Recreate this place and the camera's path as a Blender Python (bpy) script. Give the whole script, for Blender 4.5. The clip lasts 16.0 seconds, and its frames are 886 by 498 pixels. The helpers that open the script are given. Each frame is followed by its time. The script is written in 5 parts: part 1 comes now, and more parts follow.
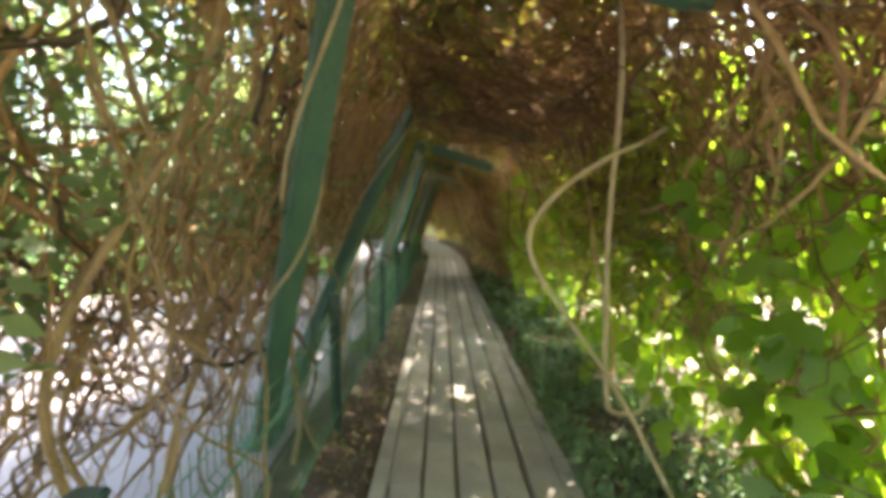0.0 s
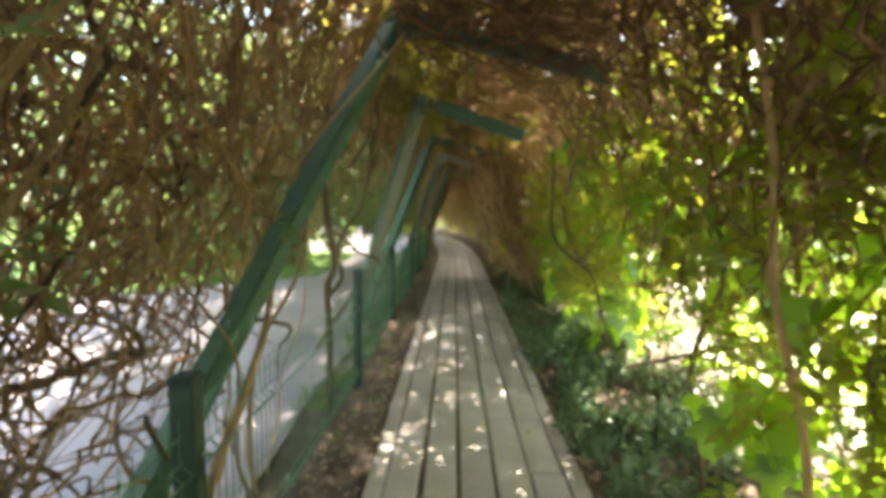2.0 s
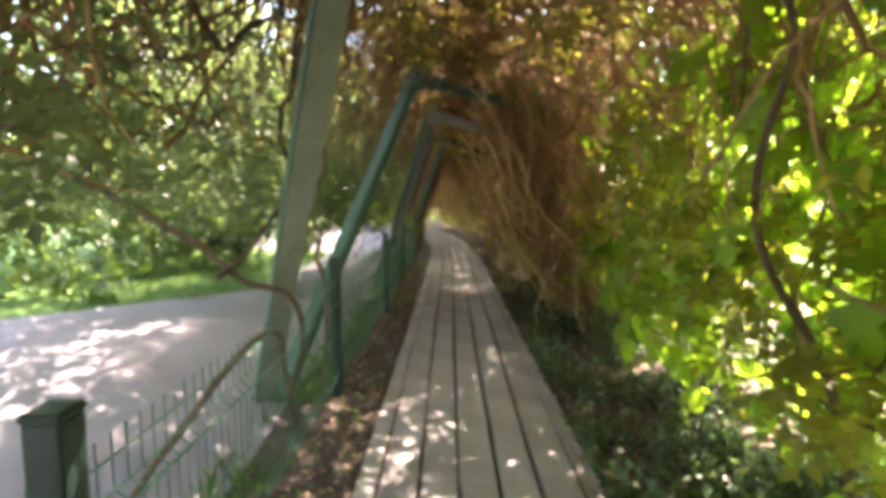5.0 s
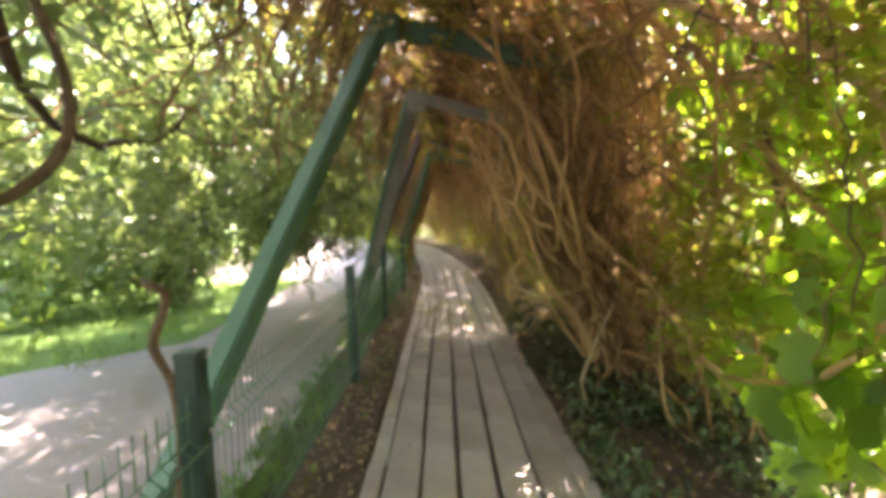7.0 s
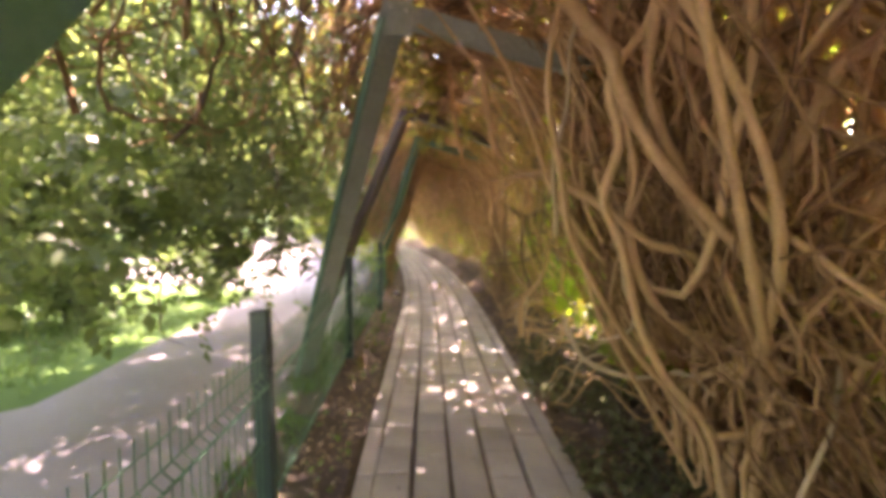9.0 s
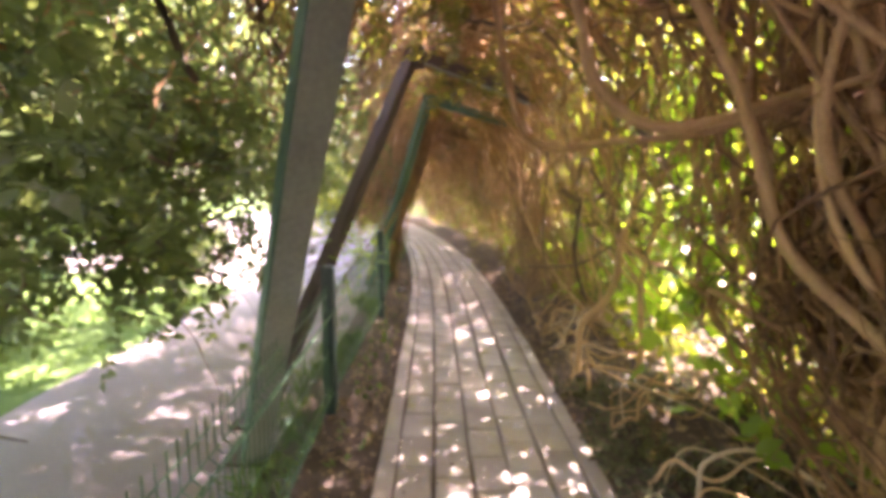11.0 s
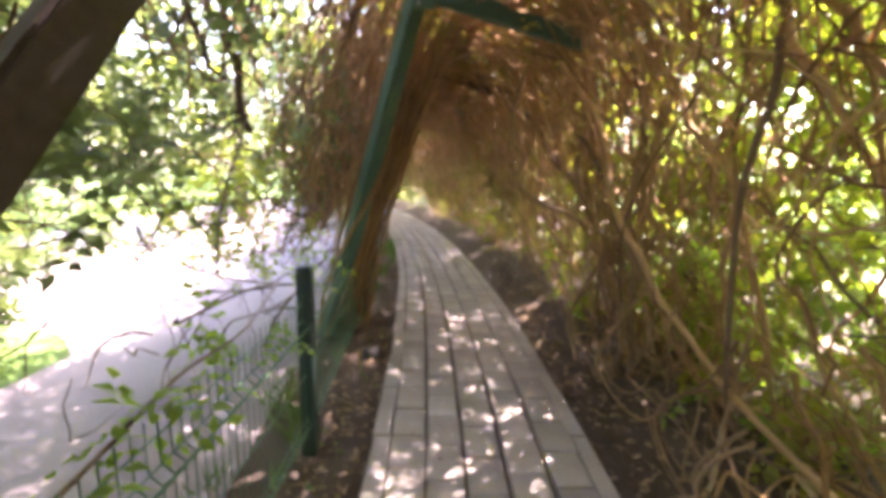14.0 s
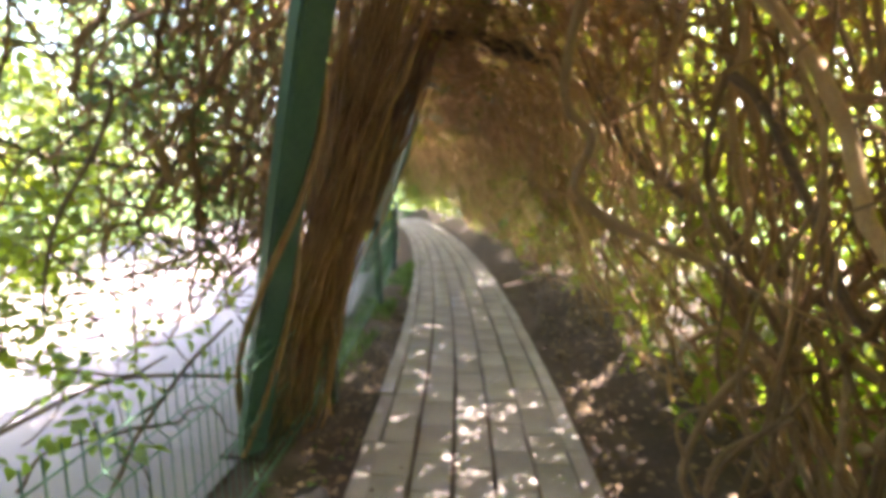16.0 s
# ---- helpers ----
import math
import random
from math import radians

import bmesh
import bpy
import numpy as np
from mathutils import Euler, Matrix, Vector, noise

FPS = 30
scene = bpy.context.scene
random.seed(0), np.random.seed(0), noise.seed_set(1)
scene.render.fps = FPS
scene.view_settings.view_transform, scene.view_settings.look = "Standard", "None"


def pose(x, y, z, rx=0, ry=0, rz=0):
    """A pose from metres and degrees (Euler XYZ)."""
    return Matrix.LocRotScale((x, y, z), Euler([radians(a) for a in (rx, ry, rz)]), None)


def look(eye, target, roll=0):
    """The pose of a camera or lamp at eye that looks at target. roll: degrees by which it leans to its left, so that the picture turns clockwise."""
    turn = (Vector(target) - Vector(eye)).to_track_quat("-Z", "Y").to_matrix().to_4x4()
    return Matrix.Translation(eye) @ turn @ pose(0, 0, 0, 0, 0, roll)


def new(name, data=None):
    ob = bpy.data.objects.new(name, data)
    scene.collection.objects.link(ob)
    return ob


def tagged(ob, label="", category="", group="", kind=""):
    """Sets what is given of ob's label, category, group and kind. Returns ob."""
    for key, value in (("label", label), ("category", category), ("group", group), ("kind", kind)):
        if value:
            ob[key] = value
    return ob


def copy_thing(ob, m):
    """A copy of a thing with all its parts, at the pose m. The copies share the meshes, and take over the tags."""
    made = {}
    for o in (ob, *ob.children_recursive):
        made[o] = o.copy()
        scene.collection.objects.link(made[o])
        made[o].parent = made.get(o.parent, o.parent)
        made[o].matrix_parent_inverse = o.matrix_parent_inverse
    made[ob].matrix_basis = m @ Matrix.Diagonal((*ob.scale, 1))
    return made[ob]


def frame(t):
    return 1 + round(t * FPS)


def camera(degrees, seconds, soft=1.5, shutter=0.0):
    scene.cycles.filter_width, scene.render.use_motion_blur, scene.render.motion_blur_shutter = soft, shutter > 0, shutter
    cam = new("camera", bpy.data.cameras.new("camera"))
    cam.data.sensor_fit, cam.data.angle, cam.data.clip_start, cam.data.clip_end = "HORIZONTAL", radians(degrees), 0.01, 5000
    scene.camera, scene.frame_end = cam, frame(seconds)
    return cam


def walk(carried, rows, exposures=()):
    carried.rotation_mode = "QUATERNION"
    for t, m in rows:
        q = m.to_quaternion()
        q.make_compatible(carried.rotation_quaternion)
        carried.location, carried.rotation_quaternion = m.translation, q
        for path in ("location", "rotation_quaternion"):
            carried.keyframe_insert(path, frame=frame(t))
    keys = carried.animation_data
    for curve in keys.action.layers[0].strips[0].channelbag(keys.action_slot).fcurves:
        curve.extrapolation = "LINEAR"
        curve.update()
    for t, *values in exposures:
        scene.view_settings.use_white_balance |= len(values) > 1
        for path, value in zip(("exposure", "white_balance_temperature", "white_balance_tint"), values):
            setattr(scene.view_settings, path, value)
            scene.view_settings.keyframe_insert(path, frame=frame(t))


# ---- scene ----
cam = camera(88.5, 16.0, soft=5.0)
PATH = [
    (0, -0.102, 1.538, 1.658, -4.42, -0.10, -0.26),
    (0.5, -0.037, 1.982, 1.615, -4.82, 0.07, 0.14),
    (1, -0.035, 2.490, 1.603, -5.62, 0.23, 0.66),
    (1.5, -0.033, 3.020, 1.603, -5.60, 0.43, 1.30),
    (2, -0.037, 3.566, 1.591, -5.25, 0.50, 1.44),
    (2.5, -0.089, 4.126, 1.575, -5.86, 0.07, 0.86),
    (3, -0.013, 4.599, 1.523, -6.40, 0.00, 1.47),
    (3.5, -0.012, 5.140, 1.470, -6.14, 0.50, 1.38),
    (4, -0.029, 5.678, 1.470, -6.52, 1.60, 1.47),
    (6.5, -0.082, 8.022, 1.482, -4.96, -1.50, -0.40),
    (7, -0.071, 8.533, 1.480, -4.44, -1.17, -0.03),
    (7.5, -0.116, 9.046, 1.463, -3.73, -0.90, -0.37),
    (8, -0.102, 9.552, 1.457, -3.52, -0.57, -0.20),
    (8.5, -0.149, 10.050, 1.457, -3.47, -0.13, -1.12),
    (9, -0.140, 10.482, 1.487, -4.42, 0.50, -2.01),
    (11.5, -0.226, 12.572, 1.605, -8.48, 0.27, -0.30),
    (12, -0.247, 13.113, 1.625, -9.24, 0.30, 0.32),
    (12.5, -0.274, 13.677, 1.609, -9.67, 0.23, -0.52),
    (13, -0.227, 14.252, 1.551, -9.70, 0.23, -0.96),
    (13.5, -0.206, 14.820, 1.558, -9.96, 0.20, -1.16),
    (14, -0.160, 15.325, 1.552, -9.70, 0.60, -0.58),
    (14.5, -0.097, 15.788, 1.539, -9.33, 0.93, 0.12),
    (15, -0.066, 16.305, 1.523, -9.18, 0.80, 1.19),
    (15.5, 0.047, 16.781, 1.488, -8.60, 0.23, 2.87),
    (16, 0.102, 17.192, 1.514, -8.54, -0.50, 5.05),
]
walk(cam, [(t, pose(x, y, z, 90 + pitch, 0, yaw) @ pose(0, 0, 0, 0, 0, roll)) for t, x, y, z, pitch, roll, yaw in PATH],
     exposures=[(0.0, 3.7, 7300, 12), (1.0, 3.85, 7200, 13), (2.6, 3.85, 7250, 16), (4.0, 3.7, 6950, 25), (6.5, 4.1, 7500, 24), (9.0, 4.65, 7500, 44), (11.5, 4.72, 7100, 46), (12.2, 4.58, 7100, 45), (14.0, 4.15, 6800, 40), (15.2, 4.15, 6750, 36), (16.0, 4.15, 6800, 26)])

# ---- light ----
world = bpy.data.worlds.new("sky")
scene.world = world
world.use_nodes = True
wn = world.node_tree.nodes
sky = wn.new("ShaderNodeTexSky")
sky.sky_type = "NISHITA"
sky.sun_disc = False
SUN_EL, SUN_AZ = radians(54), radians(52)      # elevation, clockwise from +y
sky.sun_elevation, sky.sun_rotation = SUN_EL, SUN_AZ
sky.air_density, sky.dust_density = 1.2, 2.0
wn["Background"].inputs[1].default_value = 0.15
world.node_tree.links.new(sky.outputs[0], wn["Background"].inputs[0])
sun_data = bpy.data.lights.new("sun", "SUN")
sun_data.energy, sun_data.angle, sun_data.color = 5.0, radians(0.6), (1.0, 0.94, 0.84)
sun = new("sun", sun_data)
toward = Vector((math.sin(SUN_AZ) * math.cos(SUN_EL), math.cos(SUN_AZ) * math.cos(SUN_EL), math.sin(SUN_EL)))
sun.matrix_world = look(toward * 40, (0, 0, 0))

rng = np.random.default_rng(7)


# ---- materials ----
def material(name, dark, light, rough=0.8, scale=8.0, bump=0.3, metal=0.0, fine=60.0, spread=0.25, stretch=(1, 1, 1), spec=0.3):
    """Two-scale mottled surface between two colours, with a shift for each object or island."""
    m = bpy.data.materials.new(name)
    m.use_nodes = True
    n, l = m.node_tree.nodes, m.node_tree.links
    b = n["Principled BSDF"]
    co = n.new("ShaderNodeTexCoord")
    mp = n.new("ShaderNodeMapping")
    mp.inputs["Scale"].default_value = stretch
    l.new(co.outputs["Object"], mp.inputs[0])
    big, small = n.new("ShaderNodeTexNoise"), n.new("ShaderNodeTexNoise")
    for t, s in ((big, scale), (small, fine)):
        t.inputs["Scale"].default_value = s
        t.inputs["Detail"].default_value = 5
        l.new(mp.outputs[0], t.inputs["Vector"])
    add = n.new("ShaderNodeMath")
    add.operation = "MULTIPLY_ADD"
    l.new(small.outputs[0], add.inputs[0])
    add.inputs[1].default_value = 0.5
    half = n.new("ShaderNodeMath")
    half.operation = "MULTIPLY"
    half.inputs[1].default_value = 0.5
    l.new(big.outputs[0], half.inputs[0])
    l.new(half.outputs[0], add.inputs[2])
    info, geo = n.new("ShaderNodeObjectInfo"), n.new("ShaderNodeNewGeometry")
    both = n.new("ShaderNodeMath")
    both.operation = "ADD"
    l.new(info.outputs["Random"], both.inputs[0])
    l.new(geo.outputs["Random Per Island"], both.inputs[1])
    shift = n.new("ShaderNodeMath")
    shift.operation = "MULTIPLY_ADD"
    l.new(both.outputs[0], shift.inputs[0])
    shift.inputs[1].default_value = spread
    shift.inputs[2].default_value = -spread
    total = n.new("ShaderNodeMath")
    total.operation = "ADD"
    l.new(add.outputs[0], total.inputs[0])
    l.new(shift.outputs[0], total.inputs[1])
    ramp = n.new("ShaderNodeValToRGB")
    ramp.color_ramp.elements[0].position, ramp.color_ramp.elements[1].position = 0.28, 0.72
    ramp.color_ramp.elements[0].color, ramp.color_ramp.elements[1].color = (*dark, 1), (*light, 1)
    l.new(total.outputs[0], ramp.inputs[0])
    l.new(ramp.outputs[0], b.inputs["Base Color"])
    b.inputs["Roughness"].default_value, b.inputs["Metallic"].default_value = rough, metal
    b.inputs["Specular IOR Level"].default_value = spec
    bp = n.new("ShaderNodeBump")
    bp.inputs["Strength"].default_value, bp.inputs["Distance"].default_value = bump, 0.01
    l.new(add.outputs[0], bp.inputs["Height"])
    l.new(bp.outputs[0], b.inputs["Normal"])
    return m


def leaf_material(name, dark, light, through_colour, share=0.5):
    """Thin leaf: diffuse and translucent, a little gloss, each leaf its own tone."""
    m = bpy.data.materials.new(name)
    m.use_nodes = True
    n, l = m.node_tree.nodes, m.node_tree.links
    n.remove(n["Principled BSDF"])
    out = n["Material Output"]
    geo = n.new("ShaderNodeNewGeometry")
    co, noi = n.new("ShaderNodeTexCoord"), n.new("ShaderNodeTexNoise")
    noi.inputs["Scale"].default_value = 1.3
    l.new(co.outputs["Object"], noi.inputs["Vector"])
    mixv = n.new("ShaderNodeMath")
    mixv.operation = "MULTIPLY_ADD"
    mixv.inputs[1].default_value = 0.6
    l.new(geo.outputs["Random Per Island"], mixv.inputs[0])
    sc = n.new("ShaderNodeMath")
    sc.operation = "MULTIPLY"
    sc.inputs[1].default_value = 0.5
    l.new(noi.outputs[0], sc.inputs[0])
    l.new(sc.outputs[0], mixv.inputs[2])
    ramp, ramp2 = n.new("ShaderNodeValToRGB"), n.new("ShaderNodeValToRGB")
    ramp.color_ramp.elements[0].color, ramp.color_ramp.elements[1].color = (*dark, 1), (*light, 1)
    ramp2.color_ramp.elements[0].color = (*[c * 0.7 for c in through_colour], 1)
    ramp2.color_ramp.elements[1].color = (*through_colour, 1)
    for r in (ramp, ramp2):
        r.color_ramp.elements[0].position, r.color_ramp.elements[1].position = 0.2, 0.85
        l.new(mixv.outputs[0], r.inputs[0])
    dif, tra, glo = n.new("ShaderNodeBsdfDiffuse"), n.new("ShaderNodeBsdfTranslucent"), n.new("ShaderNodeBsdfGlossy")
    glo.inputs["Roughness"].default_value = 0.45
    l.new(ramp.outputs[0], dif.inputs[0])
    l.new(ramp2.outputs[0], tra.inputs[0])
    a, c = n.new("ShaderNodeMixShader"), n.new("ShaderNodeMixShader")
    a.inputs[0].default_value, c.inputs[0].default_value = share, 0.05
    l.new(dif.outputs[0], a.inputs[1])
    l.new(tra.outputs[0], a.inputs[2])
    l.new(a.outputs[0], c.inputs[1])
    l.new(glo.outputs[0], c.inputs[2])
    l.new(c.outputs[0], out.inputs["Surface"])
    return m


M_PAVER = material("paver_concrete", (0.235, 0.205, 0.19), (0.47, 0.418, 0.388), 0.85, 3.0, 0.5, fine=90, spread=0.16)
M_SOIL = material("soil", (0.045, 0.034, 0.027), (0.15, 0.113, 0.088), 0.95, 5.0, 0.9, fine=70, spread=0.0)
M_PATH = material("pale_asphalt", (0.2, 0.172, 0.186), (0.35, 0.307, 0.323), 0.9, 0.8, 0.4, fine=120, spread=0.0)
M_LAWN = material("lawn_ground", (0.05, 0.10, 0.025), (0.11, 0.19, 0.05), 0.95, 1.2, 0.5, fine=60, spread=0.0)
M_GRAVEL = material("dry_ground", (0.32, 0.28, 0.22), (0.55, 0.5, 0.42), 0.95, 1.5, 0.5, fine=90, spread=0.0)
M_GREEN = material("green_painted_steel", (0.045, 0.115, 0.085), (0.085, 0.18, 0.135), 0.5, 4.0, 0.12, fine=45, spread=0.1, spec=0.4)
# Faded grey-green, lightened further for sky light falling on the arms.
M_GREY_GREEN = material("lit_grey_green_paint", (0.19, 0.22, 0.19), (0.34, 0.37, 0.33), 0.6, 4.0, 0.15, fine=45, spread=0.1)
# Dark brown puts the backlit look of green arms into their colour.
M_BACKLIT = material("backlit_dark_brown", (0.045, 0.033, 0.028), (0.1, 0.075, 0.065), 0.6, 4.0, 0.15, fine=45, spread=0.1)
M_POST = material("dark_green_post", (0.02, 0.045, 0.042), (0.04, 0.075, 0.068), 0.45, 6.0, 0.1, fine=60, spread=0.1, spec=0.4)
M_WIRE = material("green_coated_wire", (0.05, 0.13, 0.08), (0.09, 0.2, 0.12), 0.5, 6.0, 0.0, fine=60, spread=0.1)
M_BOLT = material("zinc_bolt", (0.3, 0.3, 0.3), (0.5, 0.5, 0.48), 0.4, 20.0, 0.1, metal=0.8)
M_STEM = material("vine_bark", (0.27, 0.155, 0.075), (0.56, 0.37, 0.195), 0.85, 6.0, 0.7, fine=60, spread=0.3, stretch=(3, 3, 1))
M_BARK = material("brown_bark", (0.13, 0.085, 0.05), (0.38, 0.26, 0.155), 0.9, 6.0, 0.7, fine=60, spread=0.3, stretch=(3, 3, 1))
M_TWIG = material("dry_twig", (0.14, 0.08, 0.042), (0.4, 0.24, 0.12), 0.9, 4.0, 0.3, fine=50, spread=0.35)
M_DARKTWIG = material("dark_twig", (0.075, 0.053, 0.038), (0.21, 0.15, 0.105), 0.9, 4.0, 0.3, fine=50, spread=0.3)
M_PALE = material("pale_stem_bark", (0.32, 0.24, 0.15), (0.55, 0.44, 0.3), 0.8, 8.0, 0.5, fine=60, spread=0.15, stretch=(3, 3, 1))
M_TRUNK = material("tree_bark", (0.06, 0.045, 0.035), (0.2, 0.16, 0.12), 0.95, 4.0, 0.9, fine=30, spread=0.2, stretch=(3, 3, 0.6))
M_STONE = material("dark_stone", (0.04, 0.036, 0.036), (0.11, 0.1, 0.1), 0.9, 12.0, 0.6, fine=80, spread=0.1)
M_LITTER = material("dead_leaf", (0.085, 0.055, 0.036), (0.34, 0.24, 0.15), 0.85, 3.0, 0.2, fine=40, spread=0.45)
M_LEAF = leaf_material("vine_leaf", (0.05, 0.10, 0.012), (0.13, 0.2, 0.025), (0.44, 0.54, 0.035), 0.58)
M_LEAF_BRIGHT = leaf_material("maple_leaf", (0.05, 0.13, 0.015), (0.12, 0.25, 0.03), (0.33, 0.52, 0.03), 0.66)
# Leaf colours dimmed so that they carry the shade of the fence side.
M_LEAF_SHADED = leaf_material("shaded_green_leaf", (0.045, 0.085, 0.028), (0.1, 0.15, 0.05), (0.24, 0.32, 0.09), 0.5)
M_LEAF_YELLOW = leaf_material("yellow_green_leaf", (0.08, 0.11, 0.015), (0.16, 0.19, 0.03), (0.42, 0.43, 0.04), 0.66)
M_LEAF_OLIVE = leaf_material("olive_vine_leaf", (0.06, 0.07, 0.015), (0.13, 0.13, 0.03), (0.36, 0.33, 0.05), 0.5)
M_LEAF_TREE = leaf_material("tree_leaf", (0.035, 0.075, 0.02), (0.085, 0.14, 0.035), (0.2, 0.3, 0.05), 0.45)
M_IVY = leaf_material("ground_cover_leaf", (0.06, 0.115, 0.06), (0.15, 0.24, 0.13), (0.2, 0.32, 0.1), 0.3)
M_IVY_DARK = leaf_material("dull_ground_leaf", (0.045, 0.06, 0.025), (0.13, 0.14, 0.06), (0.12, 0.14, 0.04), 0.25)
M_GRASS = leaf_material("grass_blade", (0.05, 0.12, 0.02), (0.12, 0.22, 0.05), (0.2, 0.32, 0.05), 0.4)


# ---- mesh helpers ----
def fast_mesh(name, verts, faces, mat, smooth=False):
    """A mesh from an array of places and an array of corners, all faces with the same number of corners."""
    verts, faces = np.asarray(verts, dtype=np.float32).reshape(-1, 3), np.asarray(faces, dtype=np.int32)
    me = bpy.data.meshes.new(name)
    me.vertices.add(len(verts))
    me.vertices.foreach_set("co", verts.ravel())
    k = faces.shape[1]
    me.loops.add(faces.size)
    me.loops.foreach_set("vertex_index", faces.ravel())
    me.polygons.add(len(faces))
    me.polygons.foreach_set("loop_start", np.arange(0, faces.size, k, dtype=np.int32))
    if smooth:
        me.polygons.foreach_set("use_smooth", np.ones(len(faces), dtype=bool))
    me.update(calc_edges=True)
    me.materials.append(mat)
    return me


def mesh_of(name, bm, mat, smooth=False):
    me = bpy.data.meshes.new(name)
    bm.to_mesh(me)
    bm.free()
    me.materials.append(mat)
    if smooth:
        for p in me.polygons:
            p.use_smooth = True
    return me


def part(name, bm, mat, parent, label="", smooth=False):
    me = bm if isinstance(bm, bpy.types.Mesh) else mesh_of(name, bm, mat, smooth)
    ob = new(name, me)
    ob.parent = parent
    if label:
        ob["label"] = label
    return ob


def box(sx, sy, sz, at=(0, 0, 0), bevel=0.0, segments=1):
    bm = bmesh.new()
    bmesh.ops.create_cube(bm, size=1)
    bmesh.ops.scale(bm, vec=(sx, sy, sz), verts=bm.verts)
    if bevel:
        bmesh.ops.bevel(bm, geom=bm.edges[:], offset=bevel, segments=segments, affect="EDGES")
    bmesh.ops.translate(bm, vec=at, verts=bm.verts)
    return bm


def bar_between(a, b, w, h, bevel=0.008, up=(0, 0, 1)):
    """A bevelled box bar from a to b, width w and height h."""
    a, b = Vector(a), Vector(b)
    d = b - a
    bm = box(w, h, d.length, bevel=bevel, segments=2)
    z = d.normalized()
    x = Vector(up).cross(z)
    x = x.normalized() if x.length > 1e-4 else Vector((1, 0, 0))
    y = z.cross(x)
    m = Matrix((x, y, z)).transposed().to_4x4()
    m.translation = (a + b) / 2
    bmesh.ops.transform(bm, matrix=m, verts=bm.verts)
    return bm


def tubes(lines, radii, sides):
    """Arrays of places and quads of tubes along lines [n, k, 3] with radii [n, k]."""
    n, k, _ = lines.shape
    tan = np.gradient(lines, axis=1)
    tan /= np.linalg.norm(tan, axis=2, keepdims=True) + 1e-9
    ref = np.tile(np.array([0.31, 0.87, 0.38]), (n, 1))
    flip = np.abs((tan.mean(axis=1) * ref).sum(axis=1)) > 0.85
    ref[flip] = (0.9, -0.3, 0.2)
    u = np.cross(tan, ref[:, None, :])
    u /= np.linalg.norm(u, axis=2, keepdims=True) + 1e-9
    v = np.cross(tan, u)
    a = np.arange(sides) * 2 * np.pi / sides
    ring = u[:, :, None, :] * np.cos(a)[None, None, :, None] + v[:, :, None, :] * np.sin(a)[None, None, :, None]
    verts = lines[:, :, None, :] + ring * radii[:, :, None, None]
    idx = np.arange(n * k * sides).reshape(n, k, sides)
    q = np.stack([idx[:, :-1], np.roll(idx, -1, 2)[:, :-1], np.roll(idx, -1, 2)[:, 1:], idx[:, 1:]], axis=-1)
    return verts.reshape(-1, 3), q.reshape(-1, 4)


def smooth_line(points, k):
    """k places along a smooth curve through a few places."""
    p = np.asarray(points, dtype=float)
    p = np.vstack([2 * p[0] - p[1], p, 2 * p[-1] - p[-2]])
    t = np.linspace(0, len(p) - 3 - 1e-6, k)
    i = t.astype(int)
    f = (t - i)[:, None]
    a, b, c, d = p[i], p[i + 1], p[i + 2], p[i + 3]
    return 0.5 * (2 * b + (c - a) * f + (2 * a - 5 * b + 4 * c - d) * f ** 2 + (3 * b - a - 3 * c + d) * f ** 3)


def unit(v):
    return v / (np.linalg.norm(v, axis=-1, keepdims=True) + 1e-9)


LEAF = np.array([(0, 0, 0), (-0.3, 0.4, 0.07), (0, 0.45, 0), (0.3, 0.4, 0.07), (0, 1, -0.12)])
LEAF_F = np.array([(0, 2, 1), (0, 3, 2), (1, 2, 4), (2, 3, 4)])
LOBED = np.array([(0, 0, 0), (-0.28, 0.05, 0.03), (-0.55, 0.32, 0.02), (-0.24, 0.42, 0.04), (-0.3, 0.78, 0), (0, 0.6, 0),
                  (0, 1.05, -0.1), (0.3, 0.78, 0), (0.24, 0.42, 0.04), (0.55, 0.32, 0.02), (0.28, 0.05, 0.03)])
LOBED_F = np.array([(0, 5, 1), (1, 3, 2), (1, 5, 3), (3, 5, 4), (4, 5, 6), (5, 7, 6), (5, 8, 7), (5, 10, 8), (8, 10, 9), (0, 10, 5)])
BLADE = np.array([(-0.05, 0, 0), (0.05, 0, 0), (-0.04, 0.5, 0.05), (0.04, 0.5, 0.05), (0, 1, -0.1)])
BLADE_F = np.array([(0, 1, 3), (0, 3, 2), (2, 3, 4)])


def leaves(places, tips, normals, sizes, shape=LEAF, faces=LEAF_F):
    """Leaves that start at places, point along tips and face along normals."""
    y = unit(tips)
    x = unit(np.cross(y, normals))
    z = np.cross(x, y)
    v = places[:, None, :] + sizes[:, None, None] * (shape[None, :, 0:1] * x[:, None] + shape[None, :, 1:2] * y[:, None] + shape[None, :, 2:3] * z[:, None])
    f = faces[None] + (np.arange(len(places)) * len(shape))[:, None, None]
    return v.reshape(-1, 3), f.reshape(-1, faces.shape[1])


